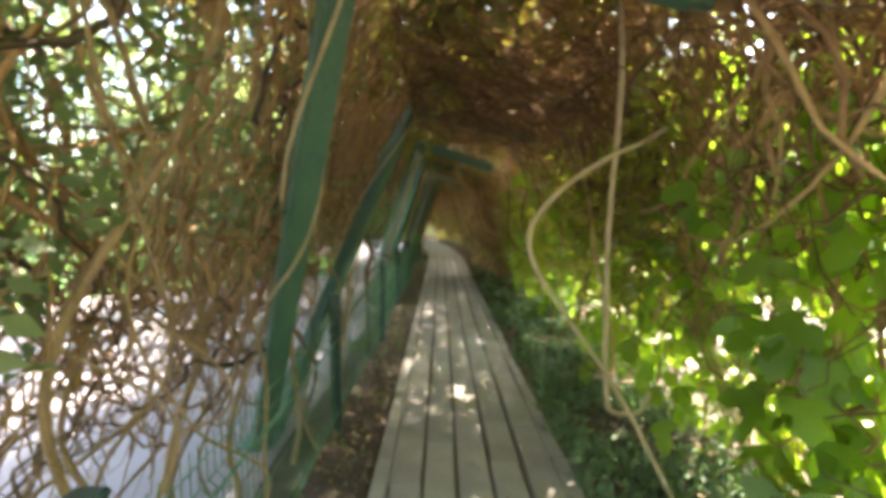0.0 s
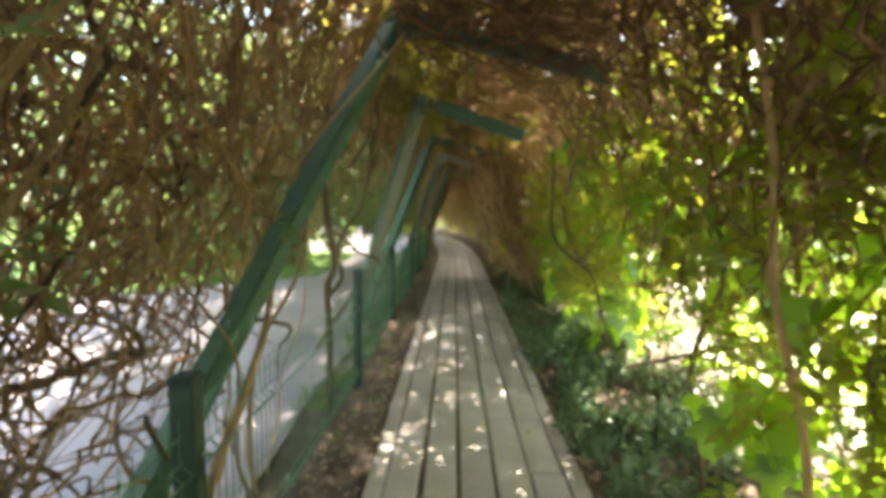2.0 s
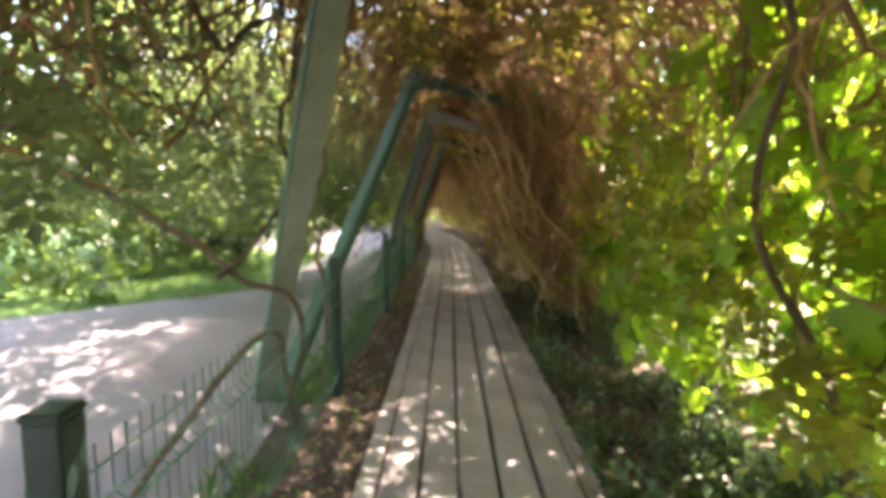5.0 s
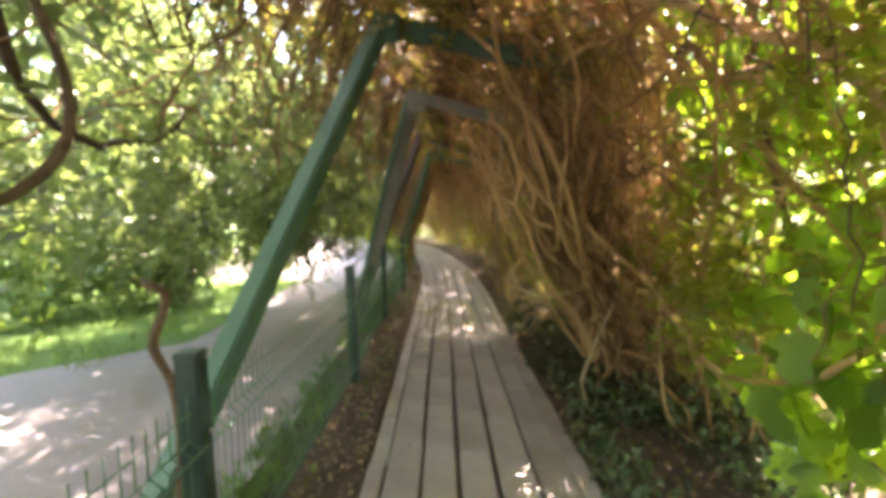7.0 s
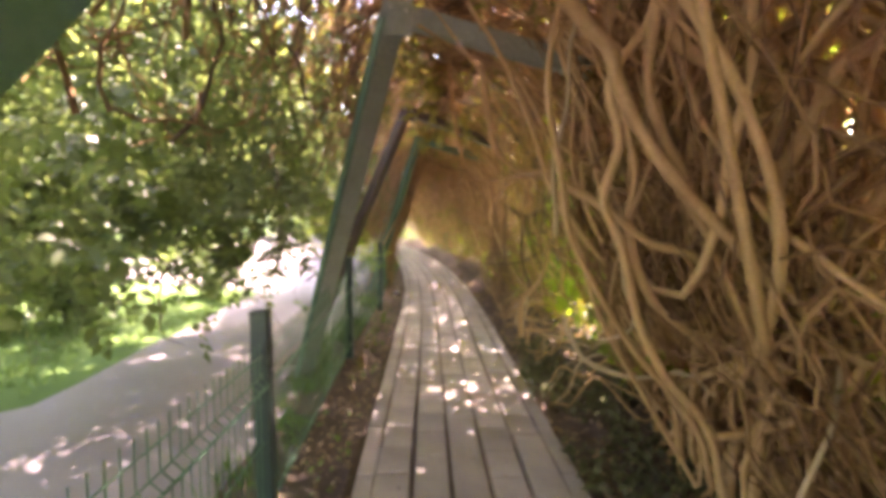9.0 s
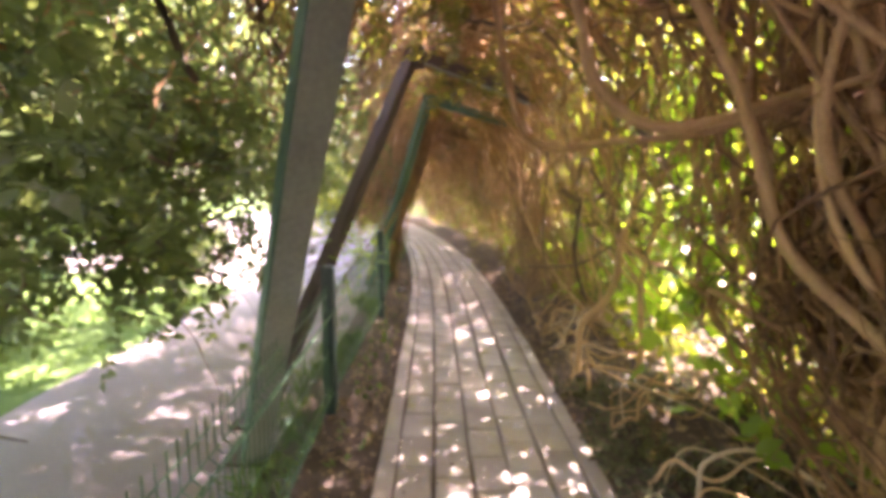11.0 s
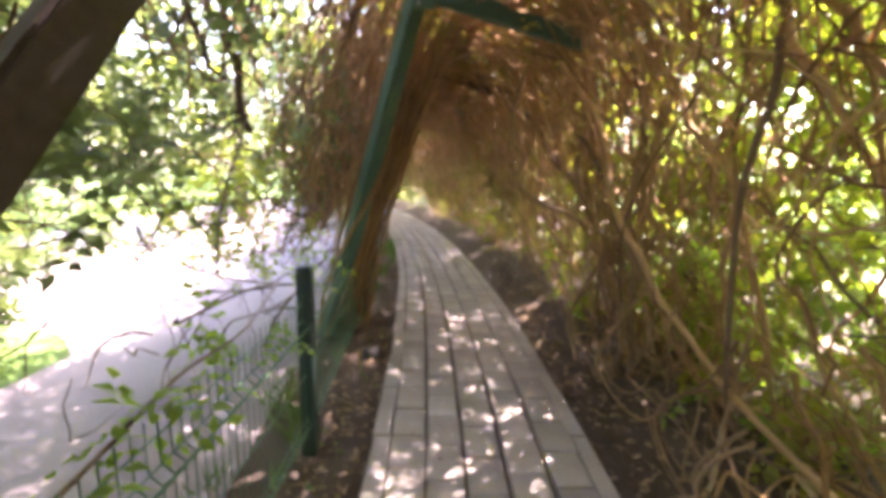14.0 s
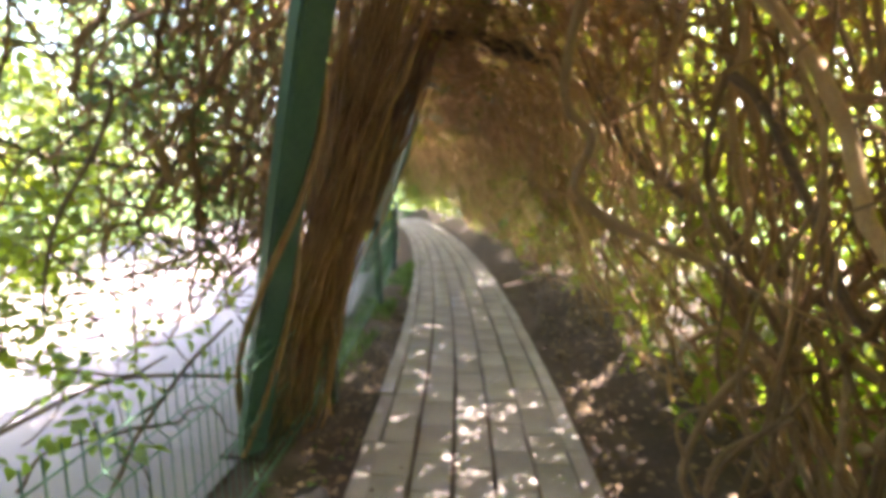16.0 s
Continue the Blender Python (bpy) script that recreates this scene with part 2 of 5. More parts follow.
def sprays(starts, size, pairs=4, droop=0.5, seed=0, length=0.26):
    """Feathered leaves: leaflets in pairs along a drooping stalk, and one at its tip."""
    g = np.random.default_rng(seed)
    n = len(starts)
    d = unit(g.normal(size=(n, 3)) + np.array([0, 0, -droop]))
    side = unit(np.cross(d, g.normal(size=(n, 3)) * 0.4 + np.array([0, 0, 1.0])))
    face = np.cross(side, d)
    pl, tp, nm, sz = [], [], [], []
    ln = length * (0.7 + 0.6 * g.random(n))
    for j in range(pairs):
        t = (0.2 + 0.75 * j / pairs)
        base = starts + d * (ln * t)[:, None] + np.array([0, 0, -0.10]) * (ln * t * t)[:, None]
        for s in (-1, 1):
            pl.append(base)
            tp.append(side * s + d * 0.45 + g.normal(size=(n, 3)) * 0.18)
            nm.append(face + g.normal(size=(n, 3)) * 0.25)
            sz.append(size * (0.75 + 0.5 * g.random(n)))
    pl.append(starts + d * (ln * 0.95)[:, None])
    tp.append(d + g.normal(size=(n, 3)) * 0.15)
    nm.append(face)
    sz.append(size * (0.8 + 0.5 * g.random(n)))
    return leaves(np.concatenate(pl), np.concatenate(tp), np.concatenate(nm), np.concatenate(sz))


def clumped(n, low, high, spread, per=14, seed=0):
    """n places in a box, gathered in clumps."""
    g = np.random.default_rng(seed)
    c = low + (np.asarray(high) - low) * g.random((max(1, n // per), 3))
    return c[g.integers(0, len(c), n)] + g.normal(size=(n, 3)) * spread


def stuff(name, arrays, mat, label, category, smooth=False):
    ob = new(name, fast_mesh(name, arrays[0], arrays[1], mat, smooth))
    return tagged(ob, label, category, kind="stuff")


def bend(y):
    """The walk bears away towards the fence side past 17 m."""
    d = np.maximum(np.asarray(y, dtype=float) - 17.0, 0)
    return -0.009 * d * d


# ---- ground ----
def ground_z(x, y):
    """Height of the ground: level path, soil a little lower, a low bank beyond the vines."""
    x = x - bend(y)
    z = np.where((x > -0.56) & (x < 0.72), -0.09, np.where((y > 17) & (x < 1.2) & (x > -0.9), -0.07, -0.035))
    bank = np.clip((x - 0.85) / 1.3, 0, 1)
    return z + np.where(x > 0.72, 0.22 * bank * bank * (3 - 2 * bank), 0.0)


def build_ground():
    xs = np.concatenate([[-400, -120, -40, -20, -10], np.arange(-7, -0.9, 0.35), [-0.9, -0.75, -0.6, -0.56, -0.555, 0.715, 0.72, 0.8],
                         np.arange(0.9, 3.3, 0.12), [4, 6, 10, 20, 40, 120, 400]])
    ys = np.concatenate([[-400, -100, -30, -10], np.arange(-4, 34, 0.3), [40, 60, 120, 400]])
    gx, gy = np.meshgrid(xs, ys)
    gz = ground_z(gx, gy)
    inside = (gx < -0.56) | (gx > 0.72)
    gz = gz + np.where(inside & (gx > -1.2) & (gx < 4), rng.normal(size=gx.shape) * 0.012, 0)
    v = np.stack([gx, gy, gz], -1).reshape(-1, 3)
    i = np.arange(v.shape[0]).reshape(gx.shape)
    f = np.stack([i[:-1, :-1], i[:-1, 1:], i[1:, 1:], i[1:, :-1]], -1).reshape(-1, 4)
    me = fast_mesh("ground", v, f, M_SOIL, True)
    me.materials.append(M_LAWN)
    me.materials.append(M_GRAVEL)
    cx = v[f].mean(axis=1)
    slot = np.zeros(len(f), dtype=np.int32)
    slot[cx[:, 0] < -3.1] = 1
    slot[cx[:, 0] > np.where(cx[:, 1] < 8.5, 2.3, 3.6)] = 2
    slot[cx[:, 0] > 5.0] = 1
    me.polygons.foreach_set("material_index", slot)
    tagged(new("ground", me), "brown soil ground with lawn and dry earth beyond", "ground", kind="structure")


build_ground()


def build_side_path():
    """The pale asphalt walk beyond the fence, which widens to an open area near the start."""
    ys = np.arange(-8, 60, 0.5)
    side = bend(ys)
    left = np.interp(ys, [-8, 10.5, 14, 17, 19.3, 21.5, 60], [-7.5, -7.5, -3.0, -3.2, -3.3, -9.5, -12.0]) + 0.12 * np.sin(ys * 1.7)
    right = np.full_like(ys, -1.22) + 0.04 * np.sin(ys * 2.3) + side
    left = np.minimum(left, right - 2.0)
    k = 8
    t = np.linspace(0, 1, k)
    x = left[:, None] * (1 - t) + right[:, None] * t
    z = -0.012 - 0.01 * np.abs(t * 2 - 1)[None, :] + 0 * x
    v = np.stack([x, ys[:, None] + 0 * x, z], -1).reshape(-1, 3)
    i = np.arange(len(v)).reshape(len(ys), k)
    f = np.stack([i[:-1, :-1], i[:-1, 1:], i[1:, 1:], i[1:, :-1]], -1).reshape(-1, 4)
    tagged(new("side_path", fast_mesh("side_path", v, f, M_PATH, True)), "pale grey asphalt walk beside the wire fence", "path", kind="structure")


build_side_path()

# ---- arbour frames: a V of two leaning arms behind the fence, and a roof beam from each arm's head ----
def bolt(parent, at):
    bm = bmesh.new()
    bmesh.ops.create_cone(bm, cap_ends=True, segments=6, radius1=0.013, radius2=0.013, depth=0.014)
    bmesh.ops.transform(bm, matrix=pose(*at, 90, 0, 0), verts=bm.verts)
    part("bolt", bm, M_BOLT, parent)


def arbour_frame(base, near, far, beam_near, beam_far, mat_near, mat_far, label):
    root = tagged(new("arbour_frame"), label, "arbour frame", group="frames of the vine arbour")
    root.location = base
    o = Vector(base)
    for head, end, mat, nm in ((near, beam_near, mat_near, "near"), (far, beam_far, mat_far, "far")):
        if head is None:
            continue
        foot = (o - o) + Vector((0, 0.07 if nm == "far" else -0.07, -0.08))
        top = Vector(head) - o
        if mat is M_GREY_GREEN or (nm == "near" and base[1] == 10.02):
            if base[1] == 10.02:
                foot.x -= 0.08
            elif nm == "near" and base[1] == 15.1:
                foot += Vector((0.15, -0.38, 0))
            arm = part("arm", bar_between(foot, top, 0.14, 0.1, 0.012), M_GREEN, root)
            d = (top - foot).normalized()
            out = d.cross(Vector((0, 0, 1)).cross(d))
            out = -out.normalized() if out.y > 0 else out.normalized()
            # Thin pale plate added to carry the light on the arm's front.
            part("flange", bar_between(foot + out * 0.054, top + out * 0.054, 0.136, 0.008, 0.003), M_GREY_GREEN, arm, "pale plate for the light on the arm's face")
        else:
            part("arm", bar_between(foot, top, 0.14, 0.1, 0.012), mat, root)
        tip = Vector(end) - o
        along = (tip - top).normalized()
        part("roof_beam", bar_between(top - along * 0.06 + Vector((0, 0, 0.03)), tip + Vector((0, 0, 0.03)), 0.075, 0.13, 0.008), mat, root)
        if mat is M_BACKLIT and base[1] == 15.1:
            part("edge_strip", bar_between(top + Vector((0.02, -0.045, -0.035)), tip + Vector((0, -0.045, -0.035)), 0.02, 0.022, 0.003), M_GREY_GREEN, root, "pale strip along the lower edge of the beam")
        g = box(0.15, 0.012, 0.2, at=top + Vector((0.05, -0.068, -0.03)), bevel=0.003)
        plate = part("gusset_plate", g, mat, root)
        for dx, dz in ((0.0, 0.03), (0.09, 0.01), (0.01, -0.09)):
            bolt(plate, top + Vector((dx, -0.079, dz)))
    bmf = box(0.24, 0.34, 0.03, at=(0, 0, 0.0), bevel=0.005)
    if base[1] == 15.1:
        part("base_plate", box(0.24, 0.24, 0.03, at=(0.15, -0.45, 0.0), bevel=0.005), mat_far, root)
    part("base_plate", bmf, mat_far, root)
    return root


arbour_frame((-1.44, 4.84, -0.02), (-0.45, 3.42, 2.86), (-0.45, 6.74, 2.82), (1.0, 3.45, 2.5), (1.0, 6.76, 2.46), M_GREEN, M_GREEN,
             "green painted steel arbour frame wrapped in vines")
arbour_frame((-1.40, 10.02, -0.02), (-0.42, 8.38, 2.66), (-0.48, 11.86, 2.8), (0.66, 8.38, 2.3), (1.0, 11.9, 2.44), M_GREEN, M_GREEN,
             "green painted steel arbour frame with V-shaped arms")
arbour_frame((-1.45, 15.1, -0.02), (-0.36, 13.3, 2.65), (-0.44, 16.72, 2.83), (0.85, 13.3, 2.34), (0.72, 16.72, 2.42), M_GREY_GREEN, M_BACKLIT,
             "arbour frame with a light-greyed arm and a backlit dark arm")
arbour_frame((-1.25, 19.6, -0.02), (-0.32, 18.76, 2.78), (-0.46, 21.3, 2.8), (0.9, 18.8, 2.45), (0.84, 21.3, 2.45), M_GREEN, M_BACKLIT,
             "green arbour frame with one darkened arm, bound with dry stems")
arbour_frame((-1.95, 24.8, -0.02), (-0.78, 23.3, 2.8), (-1.2, 26.3, 2.8), (0.54, 23.3, 2.45), (0.12, 26.3, 2.45), M_GREY_GREEN, M_GREY_GREEN,
             "pale grey-green arbour frame far along the walk")

# ---- fence ----
POSTS = [(-0.90, 2.50), (-0.92, 5.01), (-0.89, 7.52), (-0.92, 10.04), (-0.885, 12.56), (-0.95, 15.2), (-0.89, 17.74), (-0.98, 20.2), (-1.19, 22.7), (-1.5, 25.2), (-1.93, 27.7)]


def fence_post():
    root = tagged(new("fence_post"), "dark green square steel fence post with a cap", "fence post", group="posts of the wire fence")
    part("shaft", box(0.078, 0.078, 1.09, at=(0, 0, 0.475), bevel=0.006, segments=2), M_POST, root)
    part("cap", box(0.086, 0.086, 0.022, at=(0, 0, 1.028), bevel=0.007, segments=2), M_POST, root)
    for z in (0.18, 0.76):
        c = part("clamp", box(0.092, 0.03, 0.04, at=(0.0, 0.0, z), bevel=0.004), M_POST, root)
        part("clamp_screw", box(0.012, 0.012, 0.012, at=(0.05, 0, z), bevel=0.002), M_BOLT, c)
    return root


post0 = fence_post()
post0.matrix_basis = pose(POSTS[0][0], POSTS[0][1], 0, 0, 0, 0)
for x, y in POSTS[1:]:
    copy_thing(post0, pose(x, y, 0, rng.normal() * 0.7, rng.normal() * 0.7, rng.normal() * 3))


def fence_panel(a, b):
    """A welded wire panel between two posts, folded twice near its top and once near its foot."""
    a, b = Vector((*a, 0)), Vector((*b, 0))
    d = b - a
    n = int((d.length - 0.08) / 0.052)
    root = tagged(new("wire_fence"), "green coated welded wire fence panel with folded beads", "fence", group="wire fence panels")
    root.matrix_basis = pose(a.x, a.y, 0, 0, 0, math.degrees(math.atan2(d.y, d.x)) - 90)
    prof = [(0.0, 0.05), (0.0, 0.12), (0.028, 0.145), (0.0, 0.17), (0.0, 0.68), (0.04, 0.715), (0.0, 0.75), (0.0, 0.9)]
    line = np.array([[(x, 0, z) for x, z in prof]])
    v, f = tubes(line, np.full((1, len(prof)), 0.0028), 4)
    me = fast_mesh("upright_wire", v, f, M_WIRE)
    for k in range(n):
        w = part("upright_wire", me, None, root)
        w.location = (0, 0.06 + k * (d.length - 0.12) / (n - 1), 0)
    for x, z in ((0, 0.12), (0.028, 0.145), (0, 0.17), (0, 0.43), (0, 0.68), (0.04, 0.715), (0, 0.75), (0.0, 0.84)):
        lv, lf = tubes(np.array([[(x + 0.004, 0.02, z), (x + 0.004, d.length / 2, z), (x + 0.004, d.length - 0.02, z)]]), np.full((1, 3), 0.0035), 5)
        part("level_wire", fast_mesh("level_wire", lv, lf, M_WIRE), None, root)
    return root


for a, b in zip(POSTS[:-1], POSTS[1:]):
    fence_panel(a, b)


# ---- vines ----
SECTION = np.array([(1.5, 0.0), (1.34, 0.8), (1.25, 1.6), (1.12, 2.2), (0.87, 2.58), (0.2, 2.8), (-0.45, 3.02), (-0.74, 2.5), (-1.02, 1.6), (-1.3, 0.7), (-1.45, 0.0)])
SEG = np.concatenate([[0], np.cumsum(np.linalg.norm(np.diff(SECTION, axis=0), axis=1))])


def shell(s, off):
    """Places on the arbour's cross-section at length s along it, off metres outwards."""
    x, z = np.interp(s, SEG, SECTION[:, 0]), np.interp(s, SEG, SECTION[:, 1])
    dx, dz = np.interp(s + 0.2, SEG, SECTION[:, 0]) - np.interp(s - 0.2, SEG, SECTION[:, 0]), np.interp(s + 0.2, SEG, SECTION[:, 1]) - np.interp(s - 0.2, SEG, SECTION[:, 1])
    ln = np.hypot(dx, dz) + 1e-9
    return x + off * dz / ln, z - off * dx / ln


def lean_in(x, y, z):
    """How far the side away from the fence leans over the walk."""
    return np.where(x > 0.3, np.interp(y, [0, 10, 12.0, 14.8, 16.5, 30], [0, 0, -0.45, -0.36, -0.3, -0.25]) * np.clip(z / 1.2, 0, 1), 0)


def wander(n, k, step, s_range, y_range, off_range, heading, turn, seed, loose=0.012):
    """n stems that wander over the arbour: heading 0 runs along the walk, 90 degrees up and over."""
    g = np.random.default_rng(seed)
    s = g.uniform(*s_range, n)
    y = g.uniform(*y_range, n)
    off = g.uniform(*off_range, n)
    a = np.radians(g.normal(heading[0], heading[1], n)) + np.pi * g.integers(0, 2, n)
    st = step * g.uniform(0.6, 1.4, n)
    out = np.zeros((n, k, 3))
    drift, curl = g.normal(0, turn * 0.4, n), np.zeros(n)
    for i in range(k):
        x, z = shell(s, off)
        x = x + lean_in(x, y, z) + bend(y)
        out[:, i] = np.stack([x, y, z], -1) + g.normal(size=(n, 3)) * loose
        curl = 0.7 * curl + g.normal(0, turn, n)
        a = a + curl + drift
        y, s = y + np.cos(a) * st, np.clip(s + np.sin(a) * st, 0.0, SEG[-1])
        off = np.clip(off + g.normal(0, 0.035, n), off_range[0] - 0.1, off_range[1] + 0.1)
    return out


def taper(n, k, radius, seed, sharp=0.75):
    g = np.random.default_rng(seed)
    r = radius * np.exp(g.normal(0, 0.35, n))
    return r[:, None] * (1 - sharp * np.linspace(0, 1, k)[None, :] ** 2)


def keep_clear(lines):
    """Drops stems that would hang into the walk or shut the view under the curtain on the fence side."""
    x, y, z = lines[..., 0], lines[..., 1], lines[..., 2]
    walk_way = ((x - bend(y) > -0.6) & (x - bend(y) < 0.48 + 0.2 * (z < 1.2)) & (z < 2.1)).any(axis=1)
    open_low = np.interp(y.mean(axis=1), [0, 5.0, 6.2, 7.5, 9.0, 16.0, 18.5, 19.3, 30], [0.0, 0.2, 0.9, 1.4, 1.7, 1.8, 1.5, 0.7, 0.5])
    low = ((x < -0.55) & (z < open_low[:, None])).any(axis=1)
    return ~(walk_way | low)


def vine_layer(name, n, k, step, s_range, y_range, off_range, heading, turn, radius, sides, mat, label, seed, loose=0.012):
    ln = wander(n, k, step, s_range, y_range, off_range, heading, turn, seed, loose)
    ok = keep_clear(ln)
    ln = ln[ok]
    return stuff(name, tubes(ln, taper(len(ln), k, radius, seed), sides), mat, label, "vine")


ROOF = (2.15, 4.0)
RIGHT = (0.05, 2.4)
LEFT = (3.7, SEG[-1])
vine_layer("roof_vines", 6000, 15, 0.13, ROOF, (0, 44), (0.1, 0.5), (35, 55), 0.22, 0.0075, 3, M_TWIG, "dense tangle of brown dry vine stems over the walk", 11)
vine_layer("roof_runners", 420, 22, 0.18, ROOF, (0, 38), (0.08, 0.35), (15, 30), 0.12, 0.015, 5, M_STEM, "long brown vine runners along the arbour roof", 12)
vine_layer("open_side_vines", 200, 15, 0.12, (0.3, 2.4), (1.0, 10.6), (0.0, 0.6), (70, 40), 0.25, 0.006, 3, M_DARKTWIG, "thin dark twigs among bright leaves", 17)
vine_layer("cluster_side_vines", 650, 15, 0.12, RIGHT, (11.7, 13.9), (0.0, 0.5), (78, 30), 0.2, 0.0075, 3, M_TWIG, "thin brown stems round the vine cluster", 22)
vine_layer("early_side_vines", 480, 15, 0.12, (1.3, 2.7), (2.5, 6.3), (0.0, 0.5), (75, 35), 0.22, 0.007, 3, M_TWIG, "brown twigs above the first bright leaves", 25)
vine_layer("gap_side_vines", 90, 15, 0.12, (0.6, 2.5), (13.9, 16.7), (0.0, 0.6), (70, 40), 0.22, 0.006, 3, M_DARKTWIG, "sparse thin stems before bright leaves", 23)
vine_layer("upper_fence_vines", 800, 15, 0.12, (3.55, 4.7), (8.5, 18), (0.0, 0.6), (60, 45), 0.22, 0.007, 3, M_TWIG, "brown stem thatch over the fence side", 24)
vine_layer("side_vines", 1700, 15, 0.12, RIGHT, (16.7, 38), (0.0, 0.5), (78, 30), 0.2, 0.0065, 3, M_TWIG, "upright tangle of thin brown vine stems", 13)
vine_layer("side_stems", 190, 22, 0.14, RIGHT, (16.6, 36), (0.0, 0.35), (80, 28), 0.13, 0.013, 5, M_STEM, "twisting woody vine stems beside the walk", 14)
vine_layer("fence_side_vines", 3000, 15, 0.12, LEFT, (0, 34), (0.0, 0.7), (70, 35), 0.22, 0.0065, 3, M_TWIG, "curtain of dry brown vine stems above the fence", 15)
vine_layer("fence_side_stems", 300, 20, 0.13, LEFT, (0, 34), (0.0, 0.5), (75, 35), 0.16, 0.012, 5, M_DARKTWIG, "dark woody stems hanging above the fence", 16)
vine_layer("bound_frame_vines", 900, 15, 0.12, LEFT, (18.8, 24), (-0.05, 0.35), (75, 25), 0.18, 0.008, 3, M_TWIG, "dense brown stems bound round the arbour frame", 18)
vine_layer("middle_fence_vines", 900, 15, 0.12, LEFT, (4.4, 9.0), (0.0, 0.6), (70, 35), 0.22, 0.007, 3, M_TWIG, "brown dry stem curtain by the first frames", 20)
vine_layer("cluster_back_vines", 700, 15, 0.12, (0.1, 2.6), (11.6, 13.9), (0.35, 0.9), (78, 30), 0.2, 0.011, 4, M_STEM, "close brown stems filling the vine cluster", 21)
vine_layer("early_fence_vines", 450, 15, 0.12, LEFT, (1.8, 6.2), (0.0, 0.6), (72, 32), 0.22, 0.0075, 3, M_TWIG, "dark dense stem tangle behind the fence", 19)

vine_layer("beam_twigs", 420, 13, 0.1, (2.3, 3.9), (4.2, 6.7), (-0.3, 0.05), (60, 45), 0.25, 0.006, 3, M_TWIG, "dry brown twigs hanging round the roof beams", 26)
vine_layer("far_beam_twigs", 420, 13, 0.1, (2.3, 3.9), (20.6, 26), (-0.3, 0.05), (60, 45), 0.25, 0.007, 3, M_TWIG, "dry brown twigs hanging round the far beams", 27)


def woody_vine(points, radius, mat=None, label="woody brown vine stem twisting up beside the walk", wobble=0.03, k=36, seed=1, sharp=0.45):
    """One thick stem as a thing of its own, with a knotted, tapering outline."""
    g = np.random.default_rng(seed)
    ln = smooth_line(points, k)
    w = np.zeros((k, 3))
    for c in range(3):
        w[:, c] = sum(g.normal(0, wobble / f) * np.sin(np.linspace(0, 1, k) * f * 5 + g.uniform(0, 6)) for f in (1, 2, 3))
    ln = ln + w * np.minimum(1, np.arange(k) / 4)[:, None]
    rad = radius * (1 - sharp * np.linspace(0, 1, k)) * (1 + 0.12 * np.sin(np.linspace(0, 40, k) + g.uniform(0, 6)) * g.random(k))
    v, f = tubes(ln[None], rad[None], 8)
    ob = new("vine_stem", fast_mesh("vine_stem", v, f, mat or M_STEM, True))
    return tagged(ob, label, "vine", group="thick vine stems")


# the pale hooked stem and the stems round it
woody_vine([(1.4, 4.2, 2.7), (1.1, 3.95, 2.15), (0.69, 3.77, 1.92), (0.49, 3.7, 1.79), (0.365, 3.65, 1.66), (0.315, 3.62, 1.56), (0.345, 3.62, 1.42), (0.49, 3.66, 1.2), (0.8, 3.75, 0.75), (1.15, 3.85, 0.1)], 0.013, M_PALE, "pale bare vine bending in a wide hook over the walk's edge", 0.006, k=48, seed=3, sharp=0.15)
woody_vine([(0.75, 3.8, 2.95), (0.76, 3.84, 2.4), (0.77, 3.86, 1.9), (0.76, 3.86, 1.3), (0.75, 3.86, 0.75), (0.82, 3.88, 0.58), (0.98, 3.92, 0.55), (1.05, 3.95, 0.7)], 0.015, M_PALE, "pale vine hanging from the roof with a hooked end", 0.02, seed=4, sharp=0.2)
woody_vine([(1.3, 5.3, 0.0), (1.25, 5.3, 0.9), (1.2, 5.25, 1.6), (1.05, 5.2, 2.2), (0.85, 5.2, 2.7)], 0.018, M_STEM, "brown vine stem beside the walk", 0.05, seed=44)
woody_vine([(1.35, 6.0, 0.0), (1.3, 6.1, 0.8), (1.42, 6.0, 1.4), (1.35, 6.2, 2.0), (1.0, 6.3, 2.6)], 0.018, M_DARKTWIG, "dark crooked vine stem among green leaves", 0.05, seed=5)
woody_vine([(1.6, 8.3, 0.0), (1.4, 8.4, 0.8), (1.25, 8.5, 1.3), (1.2, 8.4, 2.0), (0.9, 8.5, 2.6)], 0.02, M_DARKTWIG, "dark crooked vine stem among green leaves", 0.05, seed=6)
woody_vine([(2.3, 5.65, 1.12), (2.05, 5.8, 1.03), (1.56, 6.15, 0.8), (1.3, 6.35, 0.66), (1.08, 6.5, 0.56)], 0.02, M_DARKTWIG, "dark branch lying across the bank", 0.02, seed=31, sharp=0.5)
woody_vine([(1.56, 6.17, 0.78), (1.7, 5.9, 0.68), (1.85, 5.6, 0.56), (2.1, 5.3, 0.3)], 0.012, M_DARKTWIG, "dark side twig of the fallen branch", 0.02, seed=32)
woody_vine([(1.3, 6.2, 1.75), (1.28, 6.2, 1.35), (1.36, 6.2, 1.05), (1.54, 6.17, 0.8), (1.5, 6.1, 0.2), (1.5, 6.1, 0.0)], 0.013, M_DARKTWIG, "dark upright twig on the bank", 0.03, seed=33)
woody_vine([(1.62, 6.1, 0.8), (1.6, 5.9, 0.5), (1.7, 5.7, 0.2), (1.8, 5.5, 0.05)], 0.009, M_DARKTWIG, "thin dark twig reaching to the bank", 0.03, seed=34)
woody_vine([(2.2, 5.7, -0.02), (2.12, 5.75, 0.7), (2.1, 5.8, 1.3), (2.0, 5.9, 2.0), (1.7, 6.0, 2.8)], 0.03, M_DARKTWIG, "dark shrub stem among bright leaves", 0.04, seed=35)
